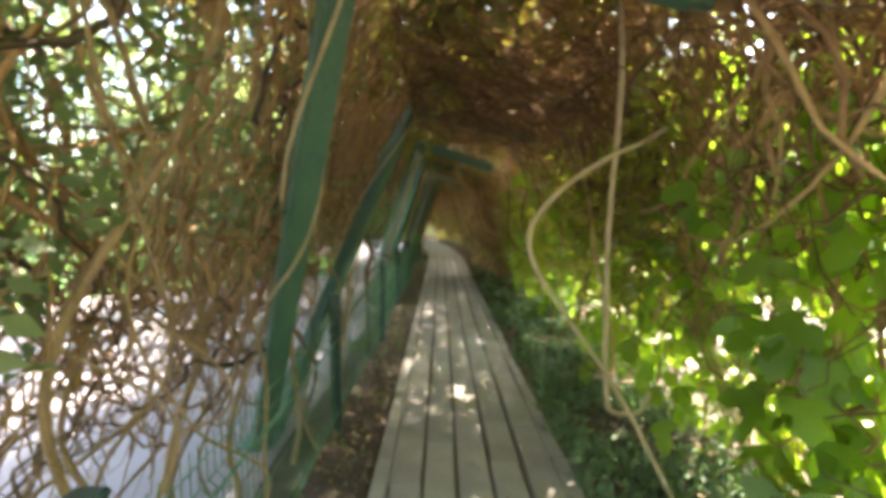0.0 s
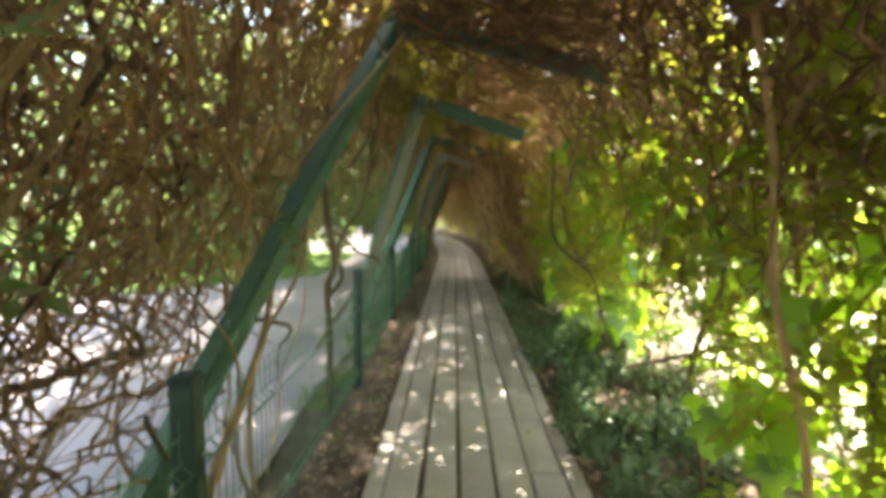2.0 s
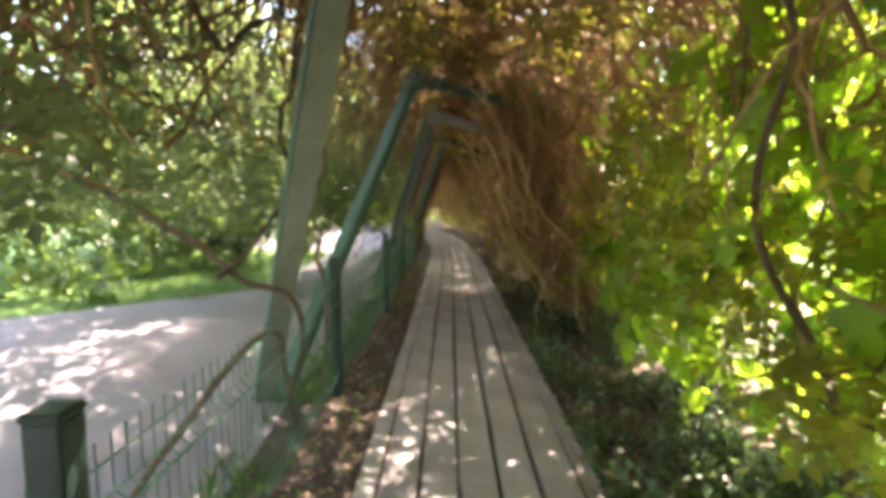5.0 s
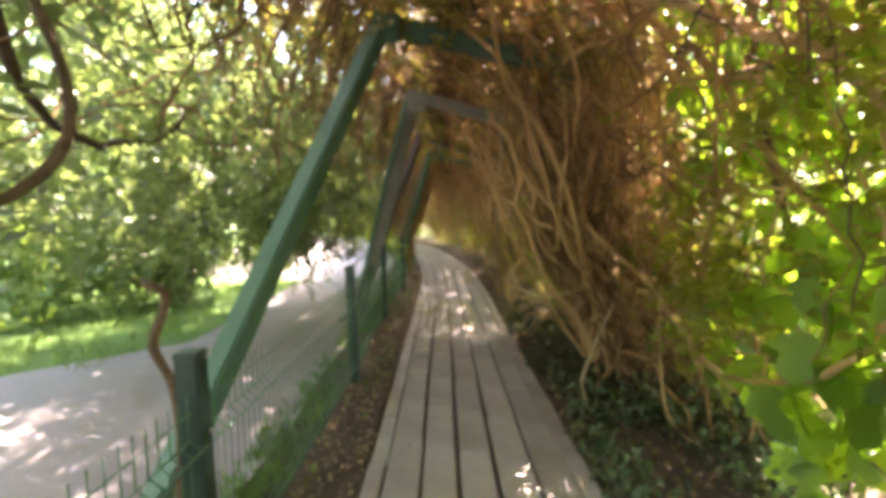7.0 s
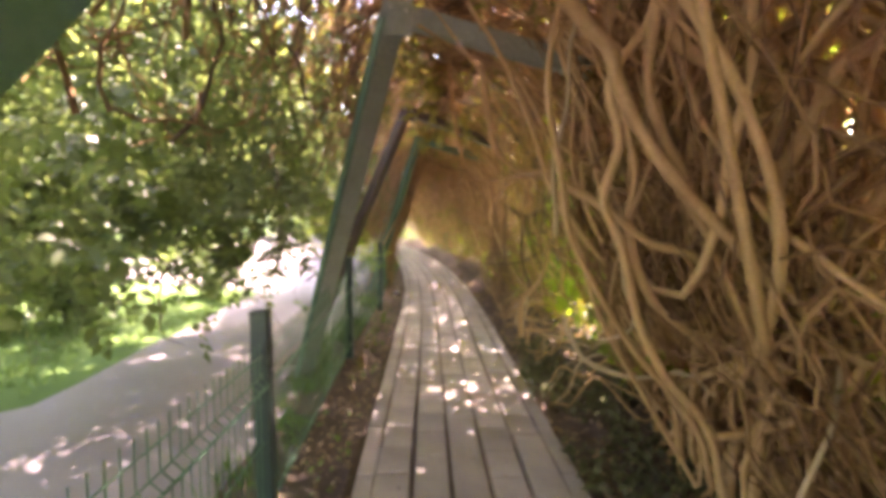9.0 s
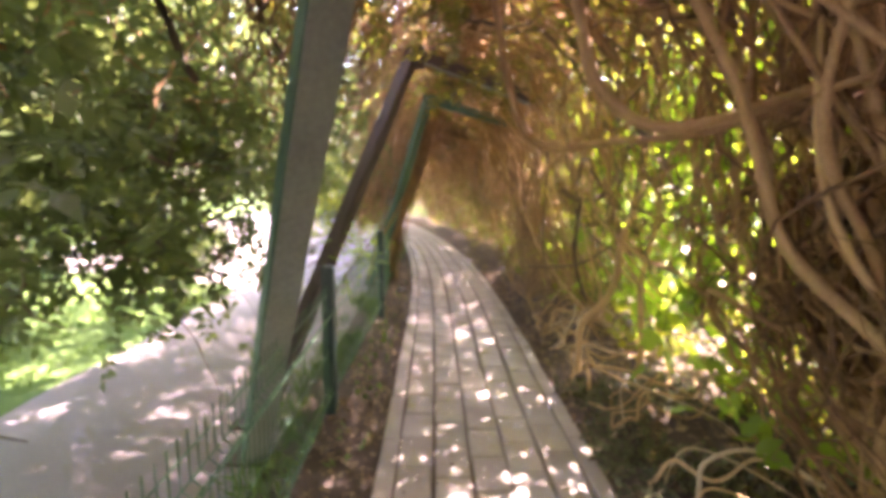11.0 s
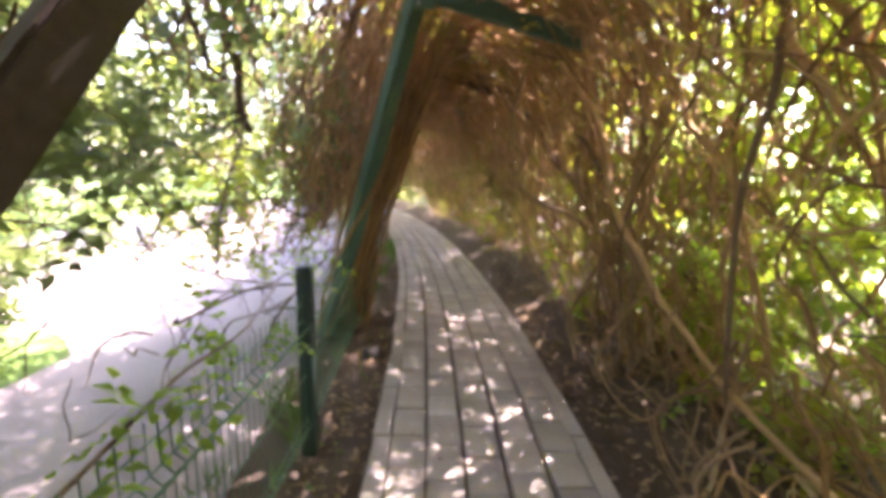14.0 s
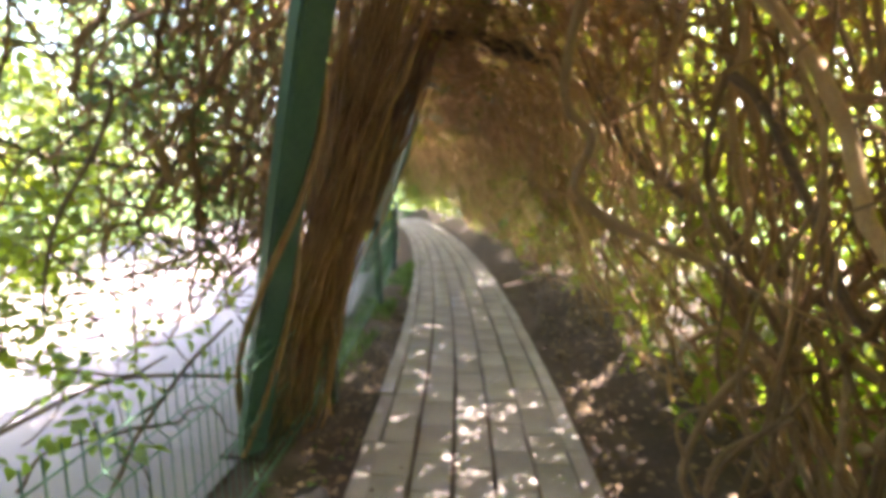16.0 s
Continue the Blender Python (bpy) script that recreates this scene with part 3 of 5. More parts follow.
woody_vine([(-1.0, 15.4, 0.55), (-0.98, 15.9, 0.86), (-0.96, 16.5, 0.92), (-0.97, 17.1, 0.9), (-0.95, 17.6, 0.98)], 0.008, M_DARKTWIG, "thin shoot trailing along the fence top", 0.02, seed=36)
# stems on the fence side
woody_vine([(-0.99, 6.95, -0.05), (-0.98, 6.95, 0.5), (-1.0, 6.93, 0.95), (-0.93, 6.95, 1.2), (-1.0, 6.9, 1.7), (-0.95, 6.9, 2.5)], 0.03, M_DARKTWIG, "dark woody stem climbing beside the fence", 0.03, seed=7, sharp=0.3)
woody_vine([(-0.98, 6.94, 0.92), (-0.85, 7.0, 1.1), (-0.86, 7.1, 1.45), (-0.72, 7.1, 1.8), (-0.6, 7.2, 2.6)], 0.016, M_DARKTWIG, "thin forked shoot leaving the climbing stem", 0.03, seed=8)
woody_vine([(-1.02, 10.0, -0.05), (-1.0, 10.05, 0.5), (-1.02, 10.1, 0.85), (-1.11, 10.1, 1.05), (-1.09, 10.1, 1.18), (-1.04, 10.1, 1.22), (-1.09, 10.1, 1.26)], 0.02, M_DARKTWIG, "hooked bare stub of a vine behind the fence", 0.02, seed=9, sharp=0.3)
woody_vine([(-1.6, 8.6, -0.05), (-1.35, 8.75, 0.35), (-1.2, 8.9, 0.62), (-1.05, 9.1, 0.72), (-1.1, 9.4, 0.3), (-1.1, 9.6, -0.05)], 0.022, M_DARKTWIG, "bare stem looped over behind the fence", 0.02, seed=10, sharp=0.2)
woody_vine([(-1.9, 8.9, 1.55), (-1.45, 9.0, 1.25), (-1.2, 9.05, 1.05), (-0.98, 9.2, 0.95), (-0.98, 9.35, 0.6), (-1.02, 9.3, 0.3)], 0.02, M_DARKTWIG, "dark stem winding round the arbour arm", 0.03, seed=11, sharp=0.2)
woody_vine([(-1.3, 9.0, 1.05), (-1.05, 9.3, 1.4), (-0.85, 9.5, 1.65), (-0.95, 9.4, 2.2), (-1.0, 9.3, 2.9)], 0.015, M_DARKTWIG, "dark stem winding round the arbour arm", 0.03, seed=12)
for i, (x, y) in enumerate([(-1.15, 2.9), (-1.3, 3.6), (-1.05, 3.9), (-1.1, 4.5), (-1.25, 5.3), (-1.02, 5.6), (-1.15, 6.0), (-1.3, 4.1), (-0.99, 4.7)]):
    g = np.random.default_rng(50 + i)
    woody_vine([(x, y, -0.05), (x + g.normal(0, 0.06), y + g.normal(0, 0.15), 0.6), (x + g.normal(0, 0.1), y + g.normal(0, 0.2), 1.2),
                (x + 0.15 + g.normal(0, 0.08), y + g.normal(0, 0.2), 1.9), (x + 0.35, y + g.normal(0, 0.3), 2.7)], 0.013 + 0.009 * g.random(), M_BARK,
               "dark woody stem rising through the fence-side tangle", 0.05, seed=60 + i)
for i in range(16):
    g = np.random.default_rng(900 + i)
    x, y = g.uniform(-1.5, -1.02), g.uniform(2.6, 6.4)
    woody_vine([(x, y, -0.03), (x + g.normal(0, 0.12), y + g.normal(0, 0.2), 0.45), (x + g.normal(0, 0.15), y + g.normal(0, 0.3), 0.9), (x + g.normal(0.1, 0.12), y + g.normal(0, 0.3), 1.5), (x + 0.3, y + g.normal(0, 0.4), 2.4)],
               0.007 + 0.007 * g.random(), M_BARK, "crooked brown stem in the tangle behind the fence", 0.09, seed=920 + i)


def climber(foot, head, turns, radius, mat, label, seed, low=0.0, high=1.0):
    """A stem that winds up along a leaning arm."""
    f, h = np.array(foot), np.array(head)
    t = np.linspace(low, high, 9)
    a = np.linspace(0, turns * 2 * np.pi, 9) + seed
    p = f + (h - f) * t[:, None] + np.stack([np.cos(a) * 0.105, np.sin(a) * 0.105, 0 * a], -1)
    p[:, 2] = np.maximum(p[:, 2], 0.0)
    woody_vine(p, radius, mat, label, 0.015, seed=seed, sharp=0.3)


A1, A4 = ((-1.44, 4.77, 0.0), (-0.45, 3.42, 2.86)), ((-1.25, 19.53, 0.0), (-0.32, 18.76, 2.78))
climber(*A1, 0.8, 0.014, M_PALE, "pale shoot climbing the green arbour arm", 1, 0.3, 1.0)
climber(*A1, 1.1, 0.011, M_PALE, "thin pale shoot climbing the green arbour arm", 4, 0.4, 1.0)
climber(*A4, 1.2, 0.02, M_STEM, "brown stem winding round the bound arbour frame", 2)
climber(*A4, 0.7, 0.016, M_STEM, "brown stem winding round the bound arbour frame", 5)
climber((-1.25, 19.67, 0.0), (-0.4, 21.3, 2.8), 1.0, 0.02, M_STEM, "brown stem winding round the bound arbour frame", 3)
climber((-1.25, 19.67, 0.0), (-0.4, 21.3, 2.8), 1.4, 0.03, M_DARKTWIG, "dark stem winding round the bound arbour frame", 6)
climber((-1.44, 4.9, 0.0), (-0.45, 6.74, 2.82), 0.9, 0.012, M_PALE, "thin pale shoot along the second green arm", 7, 0.2, 1.0)

def bound_stems(foot, head, n, spread, seed, label):
    """Many thin stems bound round a leaning arm in one dense sheaf."""
    g = np.random.default_rng(seed)
    k = 22
    t = np.linspace(0, 1, k)[None, :, None]
    f, h = np.array(foot), np.array(head)
    off0, off1 = g.normal(size=(n, 1, 3)) * spread, g.normal(size=(n, 1, 3)) * spread
    turn = g.uniform(0, 6.28, (n, 1, 1)) + t * g.uniform(-5, 5, (n, 1, 1))
    ln = f + (h - f) * t + off0 * (1 - t) + off1 * t + np.concatenate([np.cos(turn), np.sin(turn), 0 * turn], 2) * 0.05
    ln = ln + np.cumsum(g.normal(size=(n, k, 3)) * 0.014, axis=1)
    ln[..., 2] = np.maximum(ln[..., 2], 0.0)
    stuff("bound_stems", tubes(ln, taper(n, k, 0.009, seed, 0.4), 4), M_TWIG, label, "vine")


bound_stems((-1.2, 19.75, 0.0), (-0.42, 21.2, 2.8), 90, 0.07, 31, "dry brown stems bound round the dark arm")
bound_stems((-1.15, 19.7, 0.0), (-0.3, 19.6, 2.85), 70, 0.09, 32, "dry brown stems bound between the two arms")

# the great cluster of twisted stems
for i in range(46):
    g = np.random.default_rng(100 + i)
    b = np.array([1.5 + g.normal(0, 0.15), 12.8 + g.normal(0, 0.25), -0.02])
    ty = g.uniform(11.2, 13.7)
    side = 1.18 + g.normal(0, 0.13)
    mid = np.array([side + 0.1, b[1] + (ty - b[1]) * 0.35 + g.normal(0, 0.1), 0.8 + g.normal(0, 0.15)])
    up = np.array([side - 0.1, b[1] + (ty - b[1]) * 0.7 + g.normal(0, 0.12), 1.6 + g.normal(0, 0.2)])
    top = np.array([0.72 + g.normal(0, 0.14), ty, 2.25 + g.normal(0, 0.15)])
    end = np.array([g.uniform(-0.2, 0.6), ty + g.normal(0, 0.5), 2.75 + g.random() * 0.2])
    woody_vine([b, mid, up, top, end], 0.01 + 0.015 * g.random() ** 2, M_STEM, "thick twisted brown vine stem of a large cluster", 0.1, seed=1400 + i, sharp=0.5)
for i in range(16):
    g = np.random.default_rng(200 + i)
    z = g.uniform(0.5, 2.1)
    y0 = g.uniform(11.2, 12.1)
    woody_vine([(1.25 + g.normal(0, 0.1), y0, z + 0.5), (1.15, y0 + 0.6, z + g.normal(0, 0.2)), (1.3, y0 + 1.2, z - 0.1 + g.normal(0, 0.2)), (1.55, y0 + 1.7, z - 0.3)],
               0.01 + 0.013 * g.random(), M_STEM, "brown vine stem crossing the cluster sideways", 0.1, seed=2200 + i, sharp=0.3)
# loops under the roof past the cluster
woody_vine([(0.02, 14.25, 2.75), (0.07, 14.17, 2.25), (0.16, 14.1, 1.86), (0.28, 14.03, 1.74), (0.46, 13.9, 1.75), (0.74, 13.65, 1.78), (1.15, 13.4, 1.92)], 0.017, M_STEM, "thick vine loop sagging from the arbour roof", 0.01, seed=240, sharp=0.1)
woody_vine([(0.24, 13.85, 2.7), (0.29, 13.72, 2.15), (0.35, 13.68, 1.9), (0.52, 13.6, 1.78), (0.88, 13.5, 1.86), (1.2, 13.4, 2.0)], 0.022, M_STEM, "heavy vine loop sagging from the arbour roof", 0.01, seed=241, sharp=0.1)
for i in range(30):
    g = np.random.default_rng(480 + i)
    y0 = g.uniform(13.8, 17.2)
    z0 = float(ground_z(np.array(1.3), np.array(y0)))
    woody_vine([(0.85 + g.random() * 0.2, y0, z0 + 0.02), (1.1, y0 + g.normal(0, 0.2), z0 + 0.1 + 0.15 * g.random()), (1.4, y0 + g.normal(0, 0.35), z0 + 0.12 + 0.2 * g.random()), (1.75, y0 + g.normal(0, 0.5), z0 + 0.1)],
               0.006 + 0.007 * g.random(), M_PALE if i % 3 == 0 else M_STEM, "dry runner sprawling over the leafy bank", 0.05, seed=5000 + i, sharp=0.3)
# stems between the clusters
woody_vine([(1.36, 15.45, 0.0), (1.38, 15.45, 0.7), (1.46, 15.5, 1.3), (1.42, 15.5, 2.0), (1.35, 15.5, 2.8)], 0.024, M_STEM, "smooth brown vine trunk leaning beside the walk", 0.03, seed=244)
woody_vine([(1.9, 15.9, 1.3), (1.4, 16.0, 1.05), (1.15, 16.2, 1.25), (1.1, 16.3, 1.7), (1.25, 16.2, 2.2)], 0.014, M_DARKTWIG, "thin stem looping among backlit leaves", 0.04, seed=245)
woody_vine([(0.95, 16.9, 2.0), (1.0, 17.0, 1.5), (1.0, 17.0, 0.8), (1.2, 17.1, 0.35), (1.9, 17.2, 0.28)], 0.015, M_DARKTWIG, "thin stem hanging and bending to the bank", 0.04, seed=246)
for i in range(22):
    g = np.random.default_rng(300 + i)
    b = np.array([1.3 + g.normal(0, 0.12), 18.75 + g.normal(0, 0.25), 0.0])
    ty = b[1] + g.normal(0, 0.6)
    woody_vine([b, (1.22 + g.normal(0, 0.08), b[1] + g.normal(0, 0.1), 0.7), (1.15 + g.normal(0, 0.1), (b[1] + ty) / 2, 1.5), (1.0, ty, 2.3), (0.5, ty + g.normal(0, 0.3), 2.75)],
               0.009 + 0.012 * g.random() ** 2, M_BARK, "slender vine stem in a sheaf rising from the bank", 0.09, seed=330 + i)
for i in range(14):
    g = np.random.default_rng(400 + i)
    y0 = g.uniform(16.6, 19.4)
    woody_vine([(1.05 + g.normal(0, 0.1), y0, 0.75 + g.normal(0, 0.15)), (0.95 + g.normal(0, 0.08), y0 + 0.1, 0.4), (1.1, y0 - 0.1, 0.12), (1.5, y0 + g.normal(0, 0.3), 0.15), (1.7, y0 + 0.4, 0.4)],
               0.005 + 0.005 * g.random(), M_BARK, "brown runner sprawling over the bank", 0.06, seed=430 + i, sharp=0.2)
woody_vine([(0.85, 20.7, 2.2), (1.1, 20.3, 1.6), (1.35, 19.7, 1.28), (1.7, 19.0, 0.88), (2.0, 18.5, 0.5)], 0.042, M_DARKTWIG, "heavy dark branch leaning down to the bank", 0.05, seed=460, sharp=0.2)

# curling stems that stand out in the clusters
woody_vine([(0.31, 12.03, 2.2), (0.46, 12.01, 2.05), (0.49, 11.99, 1.9), (0.55, 11.98, 1.75), (0.68, 11.96, 1.58), (0.83, 11.94, 1.44), (0.98, 11.92, 1.29), (1.14, 11.9, 1.22), (1.35, 11.88, 1.17)], 0.0255, M_STEM, "thick curling brown vine stem of a large cluster", 0.012, k=48, seed=801, sharp=0.25)
woody_vine([(0.64, 11.98, 2.24), (0.69, 11.99, 2.06), (0.78, 12.0, 2.0), (0.91, 12.02, 1.95), (1.04, 12.03, 1.91), (1.1, 12.04, 1.83), (1.11, 12.05, 1.69), (1.0, 12.06, 1.57), (0.9, 12.07, 1.45), (0.85, 12.08, 1.29)], 0.0256, M_STEM, "thick curling brown vine stem of a large cluster", 0.012, k=48, seed=802, sharp=0.25)
woody_vine([(1.12, 11.68, 1.96), (1.01, 11.73, 1.91), (0.99, 11.78, 1.82), (0.97, 11.83, 1.71), (0.96, 11.88, 1.6), (0.99, 11.93, 1.46), (1.1, 11.98, 1.26)], 0.0263, M_STEM, "thick curling brown vine stem of a large cluster", 0.012, k=48, seed=803, sharp=0.25)
woody_vine([(0.44, 12.38, 1.61), (0.61, 12.32, 1.49), (0.74, 12.26, 1.38), (0.92, 12.19, 1.32), (1.04, 12.13, 1.2), (1.05, 12.07, 1.11), (1.1, 12.01, 1.04), (1.21, 11.94, 1.02), (1.38, 11.88, 1.02)], 0.02, M_STEM, "thick curling brown vine stem of a large cluster", 0.012, k=48, seed=804, sharp=0.25)
woody_vine([(0.58, 12.78, 0.96), (0.59, 12.71, 0.86), (0.65, 12.64, 0.77), (0.85, 12.57, 0.72), (1.03, 12.5, 0.76), (1.15, 12.43, 0.68)], 0.013, M_PALE, "pale thin runner dipping to the bank from the cluster", 0.012, k=48, seed=805, sharp=0.25)
woody_vine([(1.2, 12.48, 0.22), (1.08, 12.44, 0.52), (0.9, 12.4, 0.75), (0.72, 12.37, 0.96), (0.55, 12.33, 1.21), (0.44, 12.29, 1.4), (0.39, 12.25, 1.66), (0.33, 12.21, 1.91), (0.33, 12.17, 2.14), (0.36, 12.13, 2.32)], 0.016, M_STEM, "thick curling brown vine stem of a large cluster", 0.012, k=48, seed=806, sharp=0.25)
woody_vine([(1.23, 12.43, 0.2), (1.1, 12.38, 0.55), (0.88, 12.33, 0.8), (0.72, 12.28, 1.08), (0.62, 12.23, 1.36), (0.51, 12.18, 1.53), (0.54, 12.13, 1.74), (0.49, 12.08, 1.96), (0.6, 12.03, 2.13), (0.61, 11.98, 2.23)], 0.021, M_STEM, "thick curling brown vine stem of a large cluster", 0.012, k=48, seed=807, sharp=0.25)
woody_vine([(1.36, 12.43, 0.2), (1.37, 12.38, 0.55), (1.34, 12.32, 0.83), (1.21, 12.26, 1.08), (1.03, 12.21, 1.36), (0.79, 12.15, 1.66), (0.64, 12.09, 1.89), (0.61, 12.04, 2.06), (0.61, 11.98, 2.23)], 0.024, M_STEM, "thick curling brown vine stem of a large cluster", 0.012, k=48, seed=808, sharp=0.25)
woody_vine([(1.5, 12.38, 0.23), (1.43, 12.33, 0.62), (1.25, 12.27, 0.84), (1.15, 12.21, 1.09), (1.2, 12.16, 1.39), (1.22, 12.1, 1.6), (1.12, 12.04, 1.85), (0.96, 11.99, 2.09), (0.89, 11.93, 2.22)], 0.025, M_STEM, "thick curling brown vine stem of a large cluster", 0.012, k=48, seed=809, sharp=0.25)
woody_vine([(1.29, 12.48, 0.17), (1.28, 12.45, 0.51), (1.22, 12.42, 0.74), (1.06, 12.4, 0.95), (0.81, 12.37, 1.16), (0.69, 12.34, 1.44), (0.69, 12.31, 1.67), (0.64, 12.28, 1.89)], 0.021, M_STEM, "thick curling brown vine stem of a large cluster", 0.012, k=48, seed=810, sharp=0.25)
woody_vine([(1.49, 11.93, 0.88), (1.3, 12.01, 0.88), (1.21, 12.08, 0.93), (1.13, 12.16, 1.02), (1.09, 12.23, 1.13)], 0.022, M_STEM, "thick curling brown vine stem of a large cluster", 0.012, k=48, seed=811, sharp=0.25)
woody_vine([(1.21, 11.83, 2.16), (1.22, 11.87, 1.89), (1.29, 11.9, 1.71), (1.25, 11.94, 1.5), (1.33, 11.97, 1.3), (1.31, 12.01, 1.06), (1.41, 12.05, 0.71), (1.44, 12.08, 0.43)], 0.022, M_STEM, "thick curling brown vine stem of a large cluster", 0.012, k=48, seed=812, sharp=0.25)
woody_vine([(1.19, 12.58, 0.16), (1.05, 12.56, 0.38), (0.89, 12.53, 0.64), (0.65, 12.51, 1.03), (0.53, 12.48, 1.34), (0.38, 12.46, 1.61), (0.27, 12.43, 1.92), (0.14, 12.41, 2.18), (0.02, 12.38, 2.35)], 0.012, M_STEM, "thick curling brown vine stem of a large cluster", 0.012, k=48, seed=813, sharp=0.25)
woody_vine([(0.69, 12.38, 1.32), (0.72, 12.41, 1.15), (0.78, 12.43, 1.06), (0.76, 12.46, 0.96), (0.62, 12.48, 0.93)], 0.011, M_PALE, "pale curled tendril end on the cluster", 0.012, k=48, seed=814, sharp=0.25)
woody_vine([(0.43, 12.48, 1.39), (0.4, 12.43, 1.68), (0.43, 12.38, 1.95), (0.43, 12.33, 2.16), (0.45, 12.28, 2.35)], 0.01, M_PALE, "pale thin stem hanging before the cluster", 0.012, k=48, seed=815, sharp=0.25)
woody_vine([(1.25, 11.83, 1.72), (1.27, 11.89, 1.59), (1.38, 11.95, 1.42), (1.28, 12.01, 1.32), (1.17, 12.07, 1.29), (1.02, 12.12, 1.37), (0.92, 12.18, 1.49)], 0.021, M_STEM, "thick curling brown vine stem of a large cluster", 0.012, k=48, seed=816, sharp=0.25)
woody_vine([(1.62, 12.28, 0.29), (1.47, 12.22, 0.57), (1.45, 12.17, 0.83), (1.29, 12.11, 1.03), (1.27, 12.05, 1.29), (1.34, 12.0, 1.46), (1.25, 11.94, 1.68), (1.27, 11.88, 1.88)], 0.026, M_STEM, "thick curling brown vine stem of a large cluster", 0.012, k=48, seed=817, sharp=0.25)
woody_vine([(0.87, 15.98, 1.57), (0.99, 15.93, 1.5), (1.15, 15.88, 1.5), (1.22, 15.83, 1.6), (1.29, 15.78, 1.78), (1.35, 15.73, 1.96), (1.36, 15.68, 2.11)], 0.024, M_DARKTWIG, "thin dark branch curving among backlit leaves", 0.012, k=48, seed=820, sharp=0.25)
woody_vine([(1.07, 15.98, 1.25), (1.32, 15.88, 1.3), (1.46, 15.78, 1.34), (1.56, 15.68, 1.28)], 0.018, M_DARKTWIG, "thin dark branch curving among backlit leaves", 0.012, k=48, seed=821, sharp=0.25)
woody_vine([(0.64, 16.18, 0.86), (1.03, 16.05, 0.9), (1.24, 15.93, 1.03), (1.39, 15.8, 1.17), (1.48, 15.68, 1.33)], 0.015, M_DARKTWIG, "thin dark branch curving among backlit leaves", 0.012, k=48, seed=822, sharp=0.25)
woody_vine([(1.05, 15.98, 1.48), (1.02, 16.01, 1.22), (1.03, 16.04, 0.93), (1.17, 16.08, 0.56)], 0.021, M_DARKTWIG, "thin dark branch curving among backlit leaves", 0.012, k=48, seed=823, sharp=0.25)
woody_vine([(0.75, 16.28, 1.66), (0.96, 16.1, 1.94), (1.07, 15.93, 2.02), (1.19, 15.75, 2.04), (1.27, 15.58, 2.03)], 0.022, M_STEM, "pale brown stem arching under the arbours shoulder", 0.012, k=48, seed=824, sharp=0.25)
woody_vine([(1.31, 15.48, 2.28), (1.32, 15.47, 2.0), (1.33, 15.47, 1.73), (1.28, 15.46, 1.4), (1.2, 15.45, 1.13), (1.17, 15.45, 0.94), (1.08, 15.44, 0.71), (0.95, 15.44, 0.58), (0.9, 15.43, 0.44), (0.89, 15.43, 0.17)], 0.032, M_STEM, "smooth brown vine trunk winding up beside the walk", 0.012, k=48, seed=825, sharp=0.25)
woody_vine([(1.04, 15.88, 1.83), (1.18, 15.85, 1.62), (1.26, 15.83, 1.47), (1.4, 15.8, 1.28), (1.51, 15.78, 1.15)], 0.018, M_DARKTWIG, "thin dark branch curving among backlit leaves", 0.012, k=48, seed=826, sharp=0.25)
woody_vine([(1.16, 18.33, 2.09), (1.13, 18.31, 1.79), (1.11, 18.28, 1.56), (1.07, 18.26, 1.35), (1.04, 18.23, 1.17), (1.1, 18.21, 1.06), (1.15, 18.18, 0.94), (1.24, 18.16, 0.75), (1.37, 18.13, 0.6)], 0.0238, M_BARK, "woody brown vine stem of the second cluster", 0.012, k=48, seed=830, sharp=0.25)
woody_vine([(1.16, 18.33, 0.31), (1.12, 18.34, 0.53), (1.15, 18.35, 0.7), (1.19, 18.36, 0.86), (1.14, 18.37, 1.02), (1.15, 18.38, 1.18)], 0.022, M_BARK, "woody brown vine stem of the second cluster", 0.012, k=48, seed=831, sharp=0.25)
woody_vine([(1.33, 18.33, 0.32), (1.32, 18.31, 0.64), (1.25, 18.29, 0.81), (1.19, 18.27, 0.98), (1.17, 18.26, 1.17), (1.19, 18.24, 1.32), (1.17, 18.22, 1.52), (1.21, 18.2, 1.72), (1.26, 18.18, 1.85)], 0.0195, M_BARK, "woody brown vine stem of the second cluster", 0.012, k=48, seed=832, sharp=0.25)
woody_vine([(1.13, 18.43, 0.78), (1.17, 18.33, 0.9), (1.19, 18.23, 0.99), (1.32, 18.13, 1.17)], 0.0173, M_BARK, "woody brown vine stem of the second cluster", 0.012, k=48, seed=833, sharp=0.25)
woody_vine([(0.58, 19.58, 1.42), (0.76, 19.38, 1.27), (1.01, 19.18, 1.17), (1.17, 18.98, 1.06), (1.23, 18.78, 0.98), (1.34, 18.58, 0.87), (1.3, 18.38, 0.86)], 0.023, M_BARK, "long diagonal vine stem crossing the bank", 0.012, k=48, seed=834, sharp=0.25)
woody_vine([(1.32, 18.28, 1.13), (1.25, 18.33, 1.29), (1.22, 18.38, 1.44)], 0.015, M_BARK, "woody brown vine stem of the second cluster", 0.012, k=48, seed=835, sharp=0.25)
woody_vine([(0.84, 18.68, 1.82), (0.95, 18.62, 1.62), (1.04, 18.56, 1.39), (1.11, 18.49, 1.18), (1.19, 18.43, 1.01)], 0.015, M_DARKTWIG, "woody brown vine stem of the second cluster", 0.012, k=48, seed=836, sharp=0.25)
